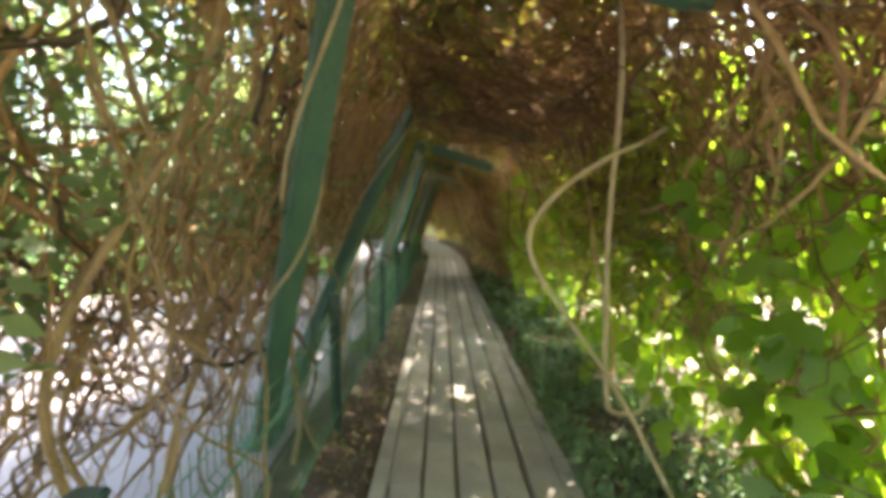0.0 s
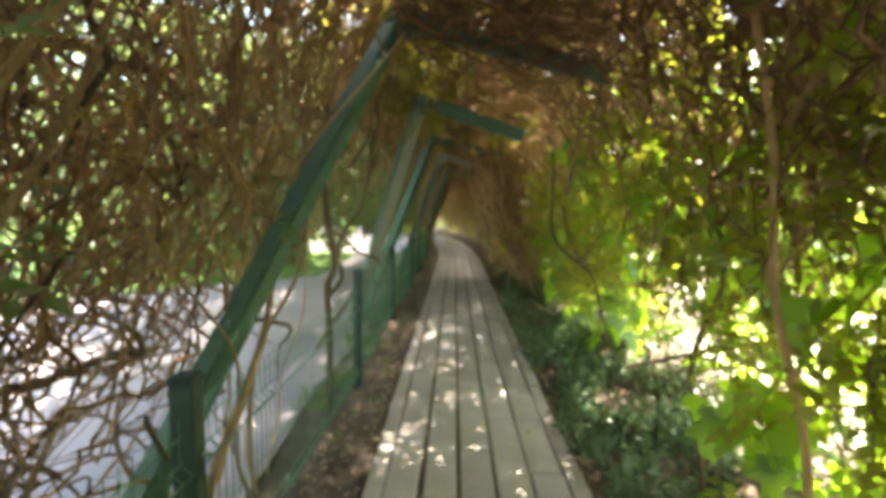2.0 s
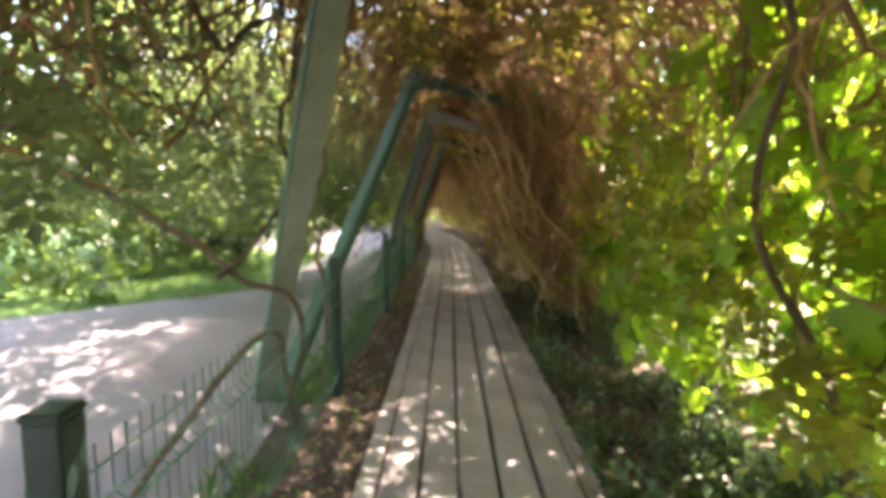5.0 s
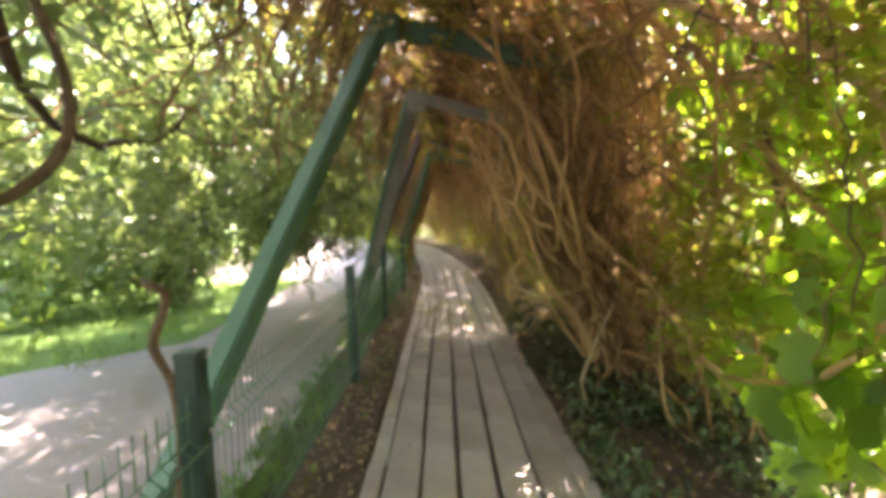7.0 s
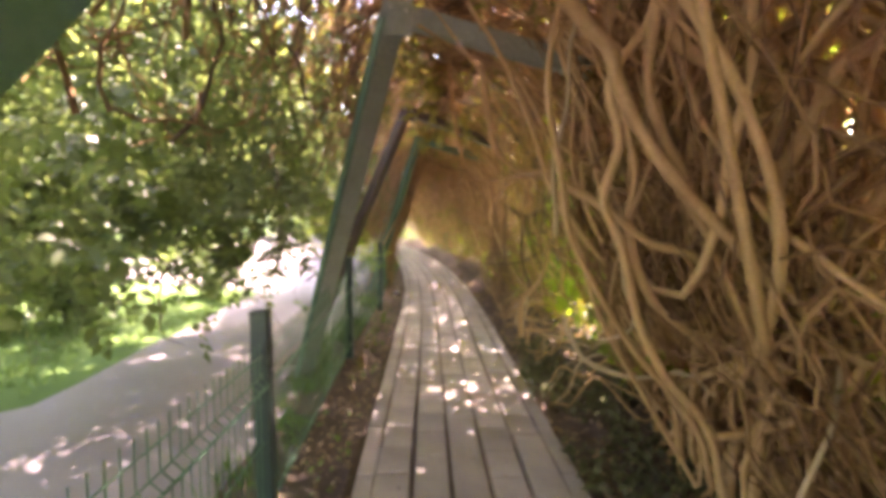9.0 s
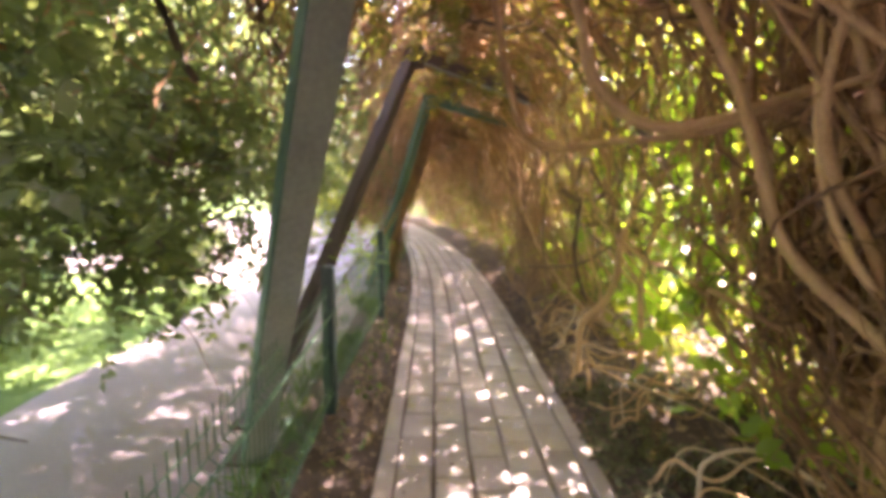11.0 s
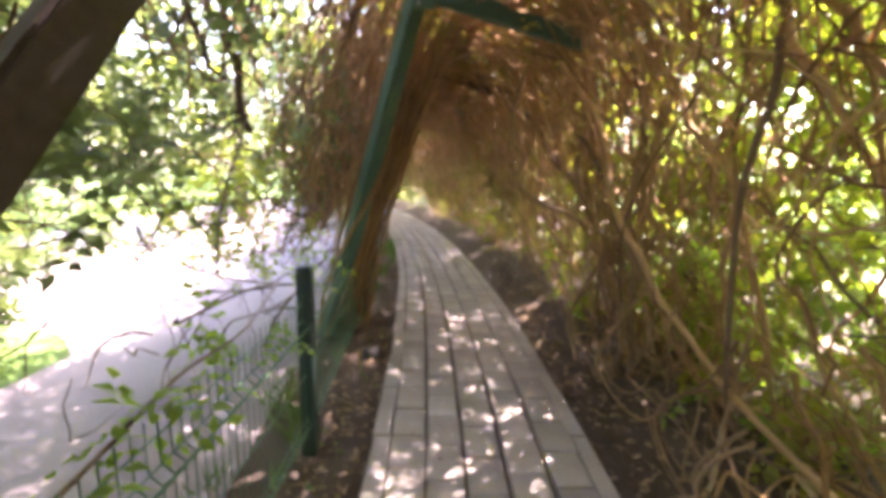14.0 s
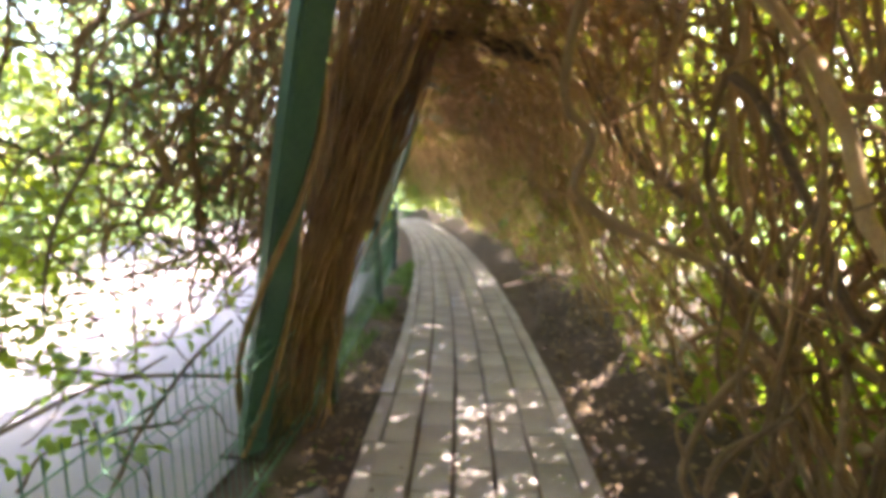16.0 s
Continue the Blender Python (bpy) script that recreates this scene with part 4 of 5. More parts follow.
woody_vine([(0.52, 19.08, 2.37), (0.43, 19.1, 2.03), (0.43, 19.12, 1.82), (0.54, 19.14, 1.68), (0.5, 19.16, 1.46), (0.68, 19.18, 1.26)], 0.021, M_BARK, "woody brown vine stem of the second cluster", 0.012, k=48, seed=837, sharp=0.25)
woody_vine([(0.7, 7.33, 2.19), (0.75, 7.29, 1.93), (0.75, 7.25, 1.68), (0.74, 7.21, 1.43), (0.79, 7.17, 1.29), (0.91, 7.13, 1.19), (1.03, 7.09, 1.11), (1.08, 7.06, 1.0), (1.12, 7.02, 0.8), (1.13, 6.98, 0.61)], 0.0121, M_DARKTWIG, "dark crooked vine stem before bright leaves", 0.012, k=48, seed=840, sharp=0.25)
woody_vine([(0.94, 6.98, 1.14), (0.95, 6.94, 1.28), (1.01, 6.91, 1.38), (1.09, 6.88, 1.46)], 0.0072, M_DARKTWIG, "dark forked twig before bright leaves", 0.012, k=48, seed=841, sharp=0.25)
woody_vine([(0.83, 7.33, 1.63), (0.91, 7.23, 1.36), (0.93, 7.13, 1.23), (0.98, 7.03, 1.15)], 0.0066, M_DARKTWIG, "dark forked twig before bright leaves", 0.012, k=48, seed=842, sharp=0.25)

# branches of the shrubs that reach over the fence
woody_vine([(-2.5, 19.24, 1.17), (-2.33, 19.27, 1.21), (-1.96, 19.31, 1.27), (-1.65, 19.34, 1.28), (-1.4, 19.34, 1.17)], 0.019, M_DARKTWIG, "bare brown branch reaching towards the fence", 0.02, seed=760, sharp=0.4)
woody_vine([(-2.33, 19.11, 0.82), (-2.22, 19.12, 0.83), (-1.92, 19.15, 0.85), (-1.6, 19.18, 0.88)], 0.010, M_DARKTWIG, "bare brown branch reaching towards the fence", 0.02, seed=761, sharp=0.4)
woody_vine([(-2.33, 19.1, 0.79), (-2.22, 19.1, 0.75), (-1.95, 19.11, 0.62), (-1.65, 19.13, 0.61), (-1.41, 19.16, 0.66)], 0.011, M_DARKTWIG, "bare brown branch reaching towards the fence", 0.02, seed=762, sharp=0.4)
woody_vine([(-2.44, 19.11, 0.26), (-2.33, 19.13, 0.29), (-1.9, 19.19, 0.46), (-1.59, 19.23, 0.52), (-1.13, 19.27, 0.55)], 0.015, M_DARKTWIG, "bare brown branch reaching towards the fence", 0.02, seed=763, sharp=0.4)
woody_vine([(-1.93, 18.84, 0.18), (-1.86, 18.87, 0.3), (-1.64, 18.9, 0.4), (-1.32, 18.95, 0.54)], 0.009, M_DARKTWIG, "bare brown branch reaching towards the fence", 0.02, seed=764, sharp=0.4)
woody_vine([(-2.42, 19.34, 1.75), (-2.16, 19.35, 1.66), (-1.9, 19.35, 1.5), (-1.7, 19.35, 1.39)], 0.012, M_DARKTWIG, "bare brown branch reaching towards the fence", 0.02, seed=765, sharp=0.4)
woody_vine([(-1.4, 19.55, 1.88), (-1.46, 19.51, 1.67), (-1.68, 19.45, 1.38), (-1.72, 19.42, 1.17), (-1.71, 19.33, 0.58)], 0.011, M_DARKTWIG, "bare brown branch reaching towards the fence", 0.02, seed=766, sharp=0.4)
woody_vine([(-1.62, 18.96, 0.08), (-1.47, 19.02, 0.39), (-1.23, 19.08, 0.7), (-1.05, 19.13, 0.88)], 0.012, M_DARKTWIG, "bare brown branch reaching towards the fence", 0.02, seed=767, sharp=0.4)
woody_vine([(-2.12, 18.18, 1.33), (-2.01, 18.14, 1.06), (-1.84, 18.12, 0.95), (-1.63, 18.09, 0.79), (-1.18, 18.1, 0.83)], 0.008, M_DARKTWIG, "bare brown branch reaching towards the fence", 0.02, seed=768, sharp=0.4)
woody_vine([(-1.35, 18.28, 1.9), (-1.49, 18.21, 1.48), (-1.54, 18.11, 0.89)], 0.009, M_DARKTWIG, "bare brown branch reaching towards the fence", 0.02, seed=769, sharp=0.4)
woody_vine([(-0.99, 18.46, 1.8), (-1.03, 18.44, 1.65), (-1.12, 18.35, 1.14)], 0.008, M_DARKTWIG, "bare brown branch reaching towards the fence", 0.02, seed=770, sharp=0.4)

# bare shrub on the bank and stems rising beside it
SHRUB = "bare shrub branch spreading low over the bank"
woody_vine([(1.85, 7.3, 0.06), (1.98, 7.2, 0.28), (2.2, 7.1, 0.36), (2.42, 7.05, 0.62), (2.75, 7.0, 0.8)], 0.026, M_DARKTWIG, SHRUB, 0.03, seed=701, sharp=0.5)
woody_vine([(1.86, 7.32, 0.06), (1.95, 7.35, 0.4), (2.05, 7.3, 0.62), (2.0, 7.25, 0.85), (2.15, 7.2, 1.15)], 0.017, M_DARKTWIG, SHRUB, 0.03, seed=702, sharp=0.5)
woody_vine([(1.84, 7.32, 0.06), (1.78, 7.4, 0.35), (1.82, 7.45, 0.6), (1.7, 7.5, 0.85)], 0.012, M_STEM, SHRUB, 0.03, seed=703, sharp=0.5)
woody_vine([(1.5, 7.35, 0.98), (1.75, 7.3, 1.0), (2.05, 7.2, 0.9), (2.3, 7.1, 0.78)], 0.016, M_DARKTWIG, SHRUB, 0.03, seed=704, sharp=0.3)
woody_vine([(2.25, 11.0, 0.1), (2.02, 10.9, 0.6), (1.8, 10.83, 1.08), (1.64, 10.8, 1.42), (1.5, 10.75, 1.95), (1.4, 10.7, 2.6)], 0.027, M_DARKTWIG, "dark slender trunk leaning in over the bank", 0.03, seed=705, sharp=0.3)
woody_vine([(0.98, 11.8, 0.0), (0.94, 11.8, 0.25), (1.05, 11.85, 0.5), (1.2, 11.9, 0.78), (1.3, 12.0, 1.1)], 0.012, M_PALE, "pale runner rising from the bank into the cluster", 0.02, seed=706, sharp=0.3)
woody_vine([(1.5, 11.15, 0.08), (1.36, 11.2, 0.16), (1.25, 11.2, 0.36), (1.22, 11.25, 0.65), (1.28, 11.3, 1.0)], 0.009, M_STEM, "brown runner rising from the bank into the cluster", 0.03, seed=707, sharp=0.3)
for i in range(12):
    g = np.random.default_rng(720 + i)
    x0, y0, z0 = g.uniform(1.5, 1.9), g.uniform(6.2, 10.2), g.uniform(1.2, 2.5)
    woody_vine([(x0, y0, z0), (x0 + g.normal(0, 0.12), y0 + g.normal(0, 0.2), z0 - 0.3), (x0 + g.normal(0.1, 0.15), y0 + g.normal(0, 0.3), z0 - 0.55), (x0 + g.normal(0.3, 0.2), y0 + g.normal(0, 0.4), z0 - 0.75)],
               0.007 + 0.006 * g.random(), M_DARKTWIG, "twisting dark twig among bright leaves", 0.07, seed=740 + i, sharp=0.4)

# ---- leaves ----
def leaf_region(name, n, low, high, spread, size, mat, label, seed, droop=0.5, length=0.26, test=None, per=14, closed=False):
    p = clumped(n, np.array(low), np.array(high), spread, per, seed)
    p[:, 0] += bend(p[:, 1])
    clear = ~((p[:, 0] - bend(p[:, 1]) > -0.75) & (p[:, 0] - bend(p[:, 1]) < 0.95) & (p[:, 2] < 2.45)) & (p[:, 2] > 0.1)
    if closed:
        clear |= True
    if test is not None:
        clear &= test(p)
    return stuff(name, sprays(p[clear], size, 4, droop, seed + 1, length), mat, label, "foliage")


def bank_open(p):
    """A clearing on the bank where the sun reaches the ground."""
    return ~((p[:, 1] > 6.0) & (p[:, 1] < 7.8) & (p[:, 2] < 1.05))


def fence_open(p):
    low = np.interp(p[:, 1], [0, 1.5, 2.5, 8.0, 13.0, 15.0, 18.0, 20.0, 30], [0.6, 1.0, 1.45, 1.5, 1.4, 1.5, 1.6, 1.3, 0.8])
    return p[:, 2] > low


leaf_region("roof_leaves", 18000, (-1.3, -1, 2.95), (1.8, 44, 3.5), 0.17, 0.066, M_LEAF_OLIVE, "olive green vine leaves over the arbour roof", 500,
            test=lambda p: (p[:, 0] - bend(p[:, 1]) > -0.4) | (p[:, 1] < 13.5) | (p[:, 1] > 24) | (np.sin(p[:, 0] * 83 + p[:, 1] * 61) > 0.0))
# Unseen layer above the roof, added to thin the sun flecks below.
leaf_region("roof_sun_block_leaves", 4200, (-0.7, 0, 3.5), (1.9, 27, 3.9), 0.17, 0.066, M_LEAF_OLIVE, "olive green leaves added above the roof to thin sun flecks", 501)
leaf_region("side_leaves", 9000, (1.6, 0.5, 0.3), (2.5, 42, 3.1), 0.18, 0.088, M_LEAF, "bright green backlit vine leaves beside the walk", 510,
            test=lambda p: bank_open(p) & (((p[:, 1] > 11.3) & (p[:, 1] < 13.6)) | (p[:, 1] > 16.6) | (np.sin(p[:, 0] * 83 + p[:, 1] * 61) > 0.3)))
leaf_region("fence_side_leaves", 8500, (-2.1, 0, 0.9), (-1.05, 30, 3.2), 0.2, 0.06, M_LEAF_SHADED, "vine leaves in a shaded green hanging above the fence", 520,
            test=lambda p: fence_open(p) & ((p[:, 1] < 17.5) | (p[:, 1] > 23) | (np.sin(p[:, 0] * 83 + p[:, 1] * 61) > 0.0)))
leaf_region("overhanging_leaves", 6500, (-4.6, 7, 1.5), (-1.9, 19, 4.0), 0.3, 0.085, M_LEAF_SHADED, "leaves in a shaded green on branches overhanging the side walk", 530, test=fence_open, per=40)
leaf_region("bank_leaves", 1500, (3.2, 0, 0.5), (5.5, 32, 2.6), 0.3, 0.09, M_LEAF_BRIGHT, "bright green shrub leaves beyond the bank", 540, per=30, test=lambda p: (p[:, 1] < 6.3) | (p[:, 1] > 8.6))


# Leaf mass added where sun would slant in and dapple the walk.
leaf_region("shoulder_leaves", 6000, (1.25, -1, 2.45), (2.9, 44, 3.4), 0.18, 0.075, M_LEAF, "thick green leaves added on the arbour's shoulder to cut the sun", 551,
            test=lambda p: (p[:, 1] < 1.5) | ((p[:, 1] > 11) & (p[:, 1] < 13)) | (p[:, 1] > 22) | (np.sin(p[:, 0] * 91 + p[:, 1] * 57) > 0.35))
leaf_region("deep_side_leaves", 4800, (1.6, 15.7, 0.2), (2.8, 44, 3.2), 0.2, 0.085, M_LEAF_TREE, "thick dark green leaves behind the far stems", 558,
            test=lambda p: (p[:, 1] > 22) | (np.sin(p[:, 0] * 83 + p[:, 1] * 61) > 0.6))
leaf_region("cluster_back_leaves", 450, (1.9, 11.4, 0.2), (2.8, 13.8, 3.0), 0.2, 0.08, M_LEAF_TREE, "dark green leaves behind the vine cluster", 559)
leaf_region("fence_roof_leaves", 2200, (-1.9, -1, 2.95), (0.1, 16, 3.6), 0.18, 0.07, M_LEAF_OLIVE, "olive leaves over the fence side of the roof", 562)
leaf_region("far_fence_leaves", 3600, (-1.9, 27.5, 0.2), (-0.95, 44, 3.3), 0.18, 0.075, M_LEAF, "green leaves shutting the far fence side", 563)
# Brighter leaf material here puts sunlight into the colour of the roof.
leaf_region("sunlit_roof_leaves", 700, (-1.9, 16, 2.95), (0.1, 36, 3.6), 0.18, 0.07, M_LEAF_BRIGHT, "leaves in a brighter sunlit colour over the fence side of the roof", 573)
leaf_region("thicket_leaves", 500, (2.1, 16.0, 0.4), (3.2, 21.5, 3.4), 0.25, 0.085, M_LEAF, "dense green thicket behind the far stems", 574, per=24)
# Two unseen layers set in the sun's way to keep the walk shaded.
leaf_region("sun_block_leaves", 1000, (1.0, 1, 3.4), (2.1, 10, 3.8), 0.15, 0.066, M_LEAF_OLIVE, "olive leaves added over the arbour to block the sun", 502)
leaf_region("far_sun_block_leaves", 3000, (0.9, 10, 3.4), (2.2, 28, 3.8), 0.15, 0.07, M_LEAF_OLIVE, "close olive leaves added over the far arbour to block the sun", 503)
leaf_region("thicket_top_leaves", 750, (2.7, 17.5, 1.8), (3.8, 25, 3.8), 0.2, 0.1, M_LEAF_TREE, "dark green leaves high in the thicket", 504)
leaf_region("clearing_leaves", 90, (2.1, 6.2, 0.1), (3.2, 8.2, 0.8), 0.2, 0.09, M_LEAF_BRIGHT, "bright green low shoots in the clearing", 505)
leaf_region("second_cluster_leaves", 430, (1.6, 17.0, 0.3), (2.0, 22, 2.4), 0.14, 0.085, M_LEAF_YELLOW, "yellow-green leaves behind the second cluster", 506)
leaf_region("low_bank_leaves", 420, (1.7, 16.8, 0.1), (2.8, 20, 0.9), 0.2, 0.085, M_LEAF_BRIGHT, "bright green low leaves beyond the second cluster", 581)
leaf_region("bank_bush_leaves", 420, (2.2, 6.5, 1.7), (3.0, 12, 3.4), 0.25, 0.095, M_LEAF_BRIGHT, "dense bright green bushes beyond the bank", 575, per=24)
leaf_region("end_leaves", 2600, (-2.2, 41, 0.1), (2.4, 43, 3.3), 0.2, 0.085, M_LEAF_OLIVE, "leaves hanging across the arbour's far bend", 576, closed=True)
# Added only to cut sun flecks on the far walk.
leaf_region("fleck_block_leaves", 260, (0.6, 12.5, 2.8), (2.9, 25, 3.6), 0.2, 0.08, M_LEAF, "thick leaves added over the far shoulder to block sun flecks", 577)
leaf_region("drooping_leaves", 420, (-2.6, 18.6, 0.9), (-1.3, 22, 2.3), 0.16, 0.06, M_LEAF, "sparse green leaves drooping among bare twigs", 578)
# Another added layer that shades the walk from above.
leaf_region("shading_roof_leaves", 450, (0.3, 16.5, 2.95), (2.3, 25, 3.5), 0.2, 0.08, M_LEAF_OLIVE, "olive leaves added over the far roof to block sun flecks", 580)
leaf_region("bank_shrub_leaves", 1300, (1.9, 11.3, 0.1), (2.9, 15.2, 1.4), 0.2, 0.07, M_LEAF, "low green shrub leaves behind the vine cluster", 557)
# Added sun screen for the walk beside the gap.
leaf_region("gap_shoulder_leaves", 450, (1.2, 13.4, 2.5), (2.9, 16.6, 3.4), 0.18, 0.075, M_LEAF, "leaves added over the gap between vine clusters to cut sun", 564)
leaf_region("gap_side_leaves", 450, (1.75, 13.8, 0.3), (2.5, 15.9, 2.6), 0.18, 0.085, M_LEAF_YELLOW, "green leaves between the vine clusters", 565)
# Added cover that keeps the far roof stems from being sunlit.
leaf_region("far_shoulder_leaves", 3600, (1.2, 23, 2.3), (3.0, 46, 3.6), 0.2, 0.085, M_LEAF_TREE, "thick dark leaves added over the far arbour to cut sun", 566)
leaf_region("far_inner_leaves", 1500, (0.98, 21, 0.9), (1.5, 38, 2.7), 0.13, 0.06, M_LEAF_OLIVE, "yellow-green leaves hanging in the far arbour", 567)
leaf_region("fence_top_leaves", 26, (-1.06, 15.4, 0.72), (-0.9, 17.7, 1.0), 0.03, 0.055, M_LEAF_BRIGHT, "leafy shoot trailing along the fence top", 568, per=3)
leaf_region("fence_top_shoot_leaves", 16, (-1.1, 18.2, 0.72), (-0.95, 20.0, 1.0), 0.03, 0.055, M_LEAF_BRIGHT, "leafy shoot trailing along the fence top", 569, per=3)
leaf_region("inner_leaves", 900, (1.15, 4.0, 0.9), (1.5, 11.6, 2.6), 0.12, 0.07, M_LEAF_YELLOW, "olive leaves and tendrils facing the walk", 552)
leaf_region("hanging_branch_leaves", 2600, (-3.3, 12.7, 1.0), (-1.5, 16.8, 3.0), 0.2, 0.08, M_LEAF_SHADED, "leafy branch hanging low beside the fence", 553, per=30)
leaf_region("shrub_leaves", 3200, (-9.5, 11, 0.2), (-6.0, 26, 2.8), 0.3, 0.12, M_LEAF_TREE, "green shrubs behind the lawn", 554, per=40)
leaf_region("lawn_shrub_leaves", 1500, (-8.0, 13.0, 0.15), (-5.1, 17.5, 2.6), 0.28, 0.11, M_LEAF_TREE, "rounded green shrubs at the lawn's edge", 579, per=40)
leaf_region("near_shrub_leaves", 1800, (-10, -2, 0.2), (-7.8, 11, 2.8), 0.3, 0.12, M_LEAF_TREE, "green shrubs behind the open path", 556, per=40)


def lobed_region(name, n, low, high, size, mat, label, seed, spread=0.15):
    g = np.random.default_rng(seed)
    p = clumped(n, np.array(low), np.array(high), spread, 9, seed)
    p = p[(p[:, 0] > 1.1) & bank_open(p)]
    m = len(p)
    tips = g.normal(size=(m, 3)) * 0.6 + np.array([0, 0, -0.9])
    nm = g.normal(size=(m, 3)) * 0.6 + np.array([-0.6, 0, 0.6])
    return stuff(name, leaves(p, tips, nm, size * g.uniform(0.7, 1.3, m), LOBED, LOBED_F), mat, label, "foliage")


lobed_region("maple_leaves", 3300, (1.4, 1.2, 0.45), (1.95, 11.3, 2.7), 0.17, M_LEAF_BRIGHT, "large lobed bright green leaves beside the walk", 560)
lobed_region("cluster_foot_leaves", 300, (1.75, 10.8, 0.1), (2.5, 13.6, 1.0), 0.12, M_LEAF_BRIGHT, "bright green low leaves beside the cluster's foot", 562)
lobed_region("maple_leaves_beyond", 1000, (1.45, 13.9, 0.4), (1.95, 16.6, 2.5), 0.13, M_LEAF_BRIGHT, "large lobed bright green leaves behind vine stems", 561)


leaf_region("far_leaves", 3800, (-1.6, 38, 0.2), (2.5, 43, 3.0), 0.25, 0.075, M_LEAF_OLIVE, "green leaves closing the far end of the arbour", 550, per=20)
leaf_region("hanging_roof_leaves", 900, (0.2, 9, 2.5), (1.2, 30, 2.9), 0.12, 0.055, M_LEAF_OLIVE, "yellow-green leaves hanging under the roof", 555)


def bare_branches(name, n, low, high, radius, seed, label):
    g = np.random.default_rng(seed)
    k = 14
    ln = np.zeros((n, k, 3))
    p = np.array(low) + (np.array(high) - low) * g.random((n, 3))
    d = unit(g.normal(size=(n, 3)) * np.array([1, 0.7, 0.45]))
    for i in range(k):
        ln[:, i] = p
        d = unit(d + g.normal(size=(n, 3)) * 0.28)
        p = p + d * 0.075
    ln[..., 2] = np.maximum(ln[..., 2], 0.05)
    ok = (ln[..., 0] < -1.0).all(axis=1)
    stuff(name, tubes(ln[ok], taper(int(ok.sum()), k, radius, seed), 4), M_DARKTWIG, label, "branches")


bare_branches("bare_branches", 190, (-2.6, 17.6, 0.4), (-1.2, 21.5, 2.4), 0.007, 570, "dark bare twigs against the sunlit path")
bare_branches("thin_branches", 110, (-2.4, 14.2, 1.05), (-1.3, 17.6, 2.2), 0.005, 571, "thin dark twigs hanging past the fence")
bare_branches("early_branches", 200, (-2.4, 1.8, 0.3), (-1.1, 6.3, 2.4), 0.008, 572, "dark tangled twigs behind the fence")


# ---- ground cover and litter ----
def on_ground(n, x_range, y_range, seed):
    g = np.random.default_rng(seed)
    x, y = g.uniform(*x_range, n), g.uniform(*y_range, n)
    return np.stack([x, y, ground_z(x, y)], -1), g


def litter(name, n, x_range, y_range, seed, size, label, lift=0.012):
    p, g = on_ground(n, x_range, y_range, seed)
    p[:, 2] += g.uniform(0.004, lift, n)
    tips = np.concatenate([g.normal(size=(n, 2)), g.normal(size=(n, 1)) * 0.2], 1)
    nm = g.normal(size=(n, 3)) * 0.35 + np.array([0, 0, 1])
    return stuff(name, leaves(p, tips, nm, size * g.uniform(0.5, 1.3, n)), M_LITTER, label, "leaf litter")


litter("fence_bed_litter", 5200, (-0.95, -0.56), (0, 28), 600, 0.045, "brown dead leaves on the soil bed by the fence", 0.03)
litter("bank_litter", 12000, (0.72, 1.9), (0, 28), 601, 0.055, "brown dead leaves and debris on the bank", 0.045)


def cover(name, n, x_range, y_range, seed, size, mat, label, blade=False, rise=0.12):
    p, g = on_ground(n, x_range, y_range, seed)
    h = np.array([noise.noise(Vector((a * 2.2, b * 1.6, 3.0))) for a, b in p[:, :2]])
    p = p[h > -0.12]
    m = len(p)
    if blade:
        tips = g.normal(size=(m, 3)) * 0.55 + np.array([0, 0, 0.9])
        return stuff(name, leaves(p, tips, g.normal(size=(m, 3)), size * g.uniform(0.5, 1.3, m), BLADE, BLADE_F), mat, label, "ground cover")
    p[:, 2] += g.uniform(0.01, rise, m)
    return stuff(name, leaves(p, g.normal(size=(m, 3)) + np.array([0, 0, -0.2]), g.normal(size=(m, 3)) * 0.5 + np.array([0, 0, 1]), size * g.uniform(0.6, 1.3, m)), mat, label, "ground cover")


cover("bank_grass", 9000, (0.74, 1.7), (0.5, 9.5), 610, 0.17, M_IVY, "tufts of narrow blue-green leaves along the walk's edge", True)
cover("bank_ground_cover", 8500, (0.75, 1.9), (0.5, 12), 611, 0.06, M_IVY, "low blue-green ground cover leaves on the bank", False, 0.28)
cover("bank_ivy", 21000, (0.72, 1.9), (6.5, 15.5), 612, 0.045, M_IVY_DARK, "dull small ivy leaves and debris on the bank", False, 0.14)
cover("lawn_grass", 9000, (-9, -3.4), (13, 19), 613, 0.12, M_GRASS, "short green lawn grass", True)
cover("fence_verge_grass", 7000, (-1.34, -0.98), (7, 27), 615, 0.13, M_GRASS, "strip of green grass along the outer fence foot", True)
cover("bank_ivy_beyond", 5000, (1.7, 2.9), (7.5, 15.5), 616, 0.055, M_IVY, "green ivy leaves beyond the bank", False, 0.16)
cover("bed_weeds", 500, (-0.86, -0.6), (4, 20), 614, 0.05, M_GRASS, "small green weeds on the fence bed", False, 0.12)


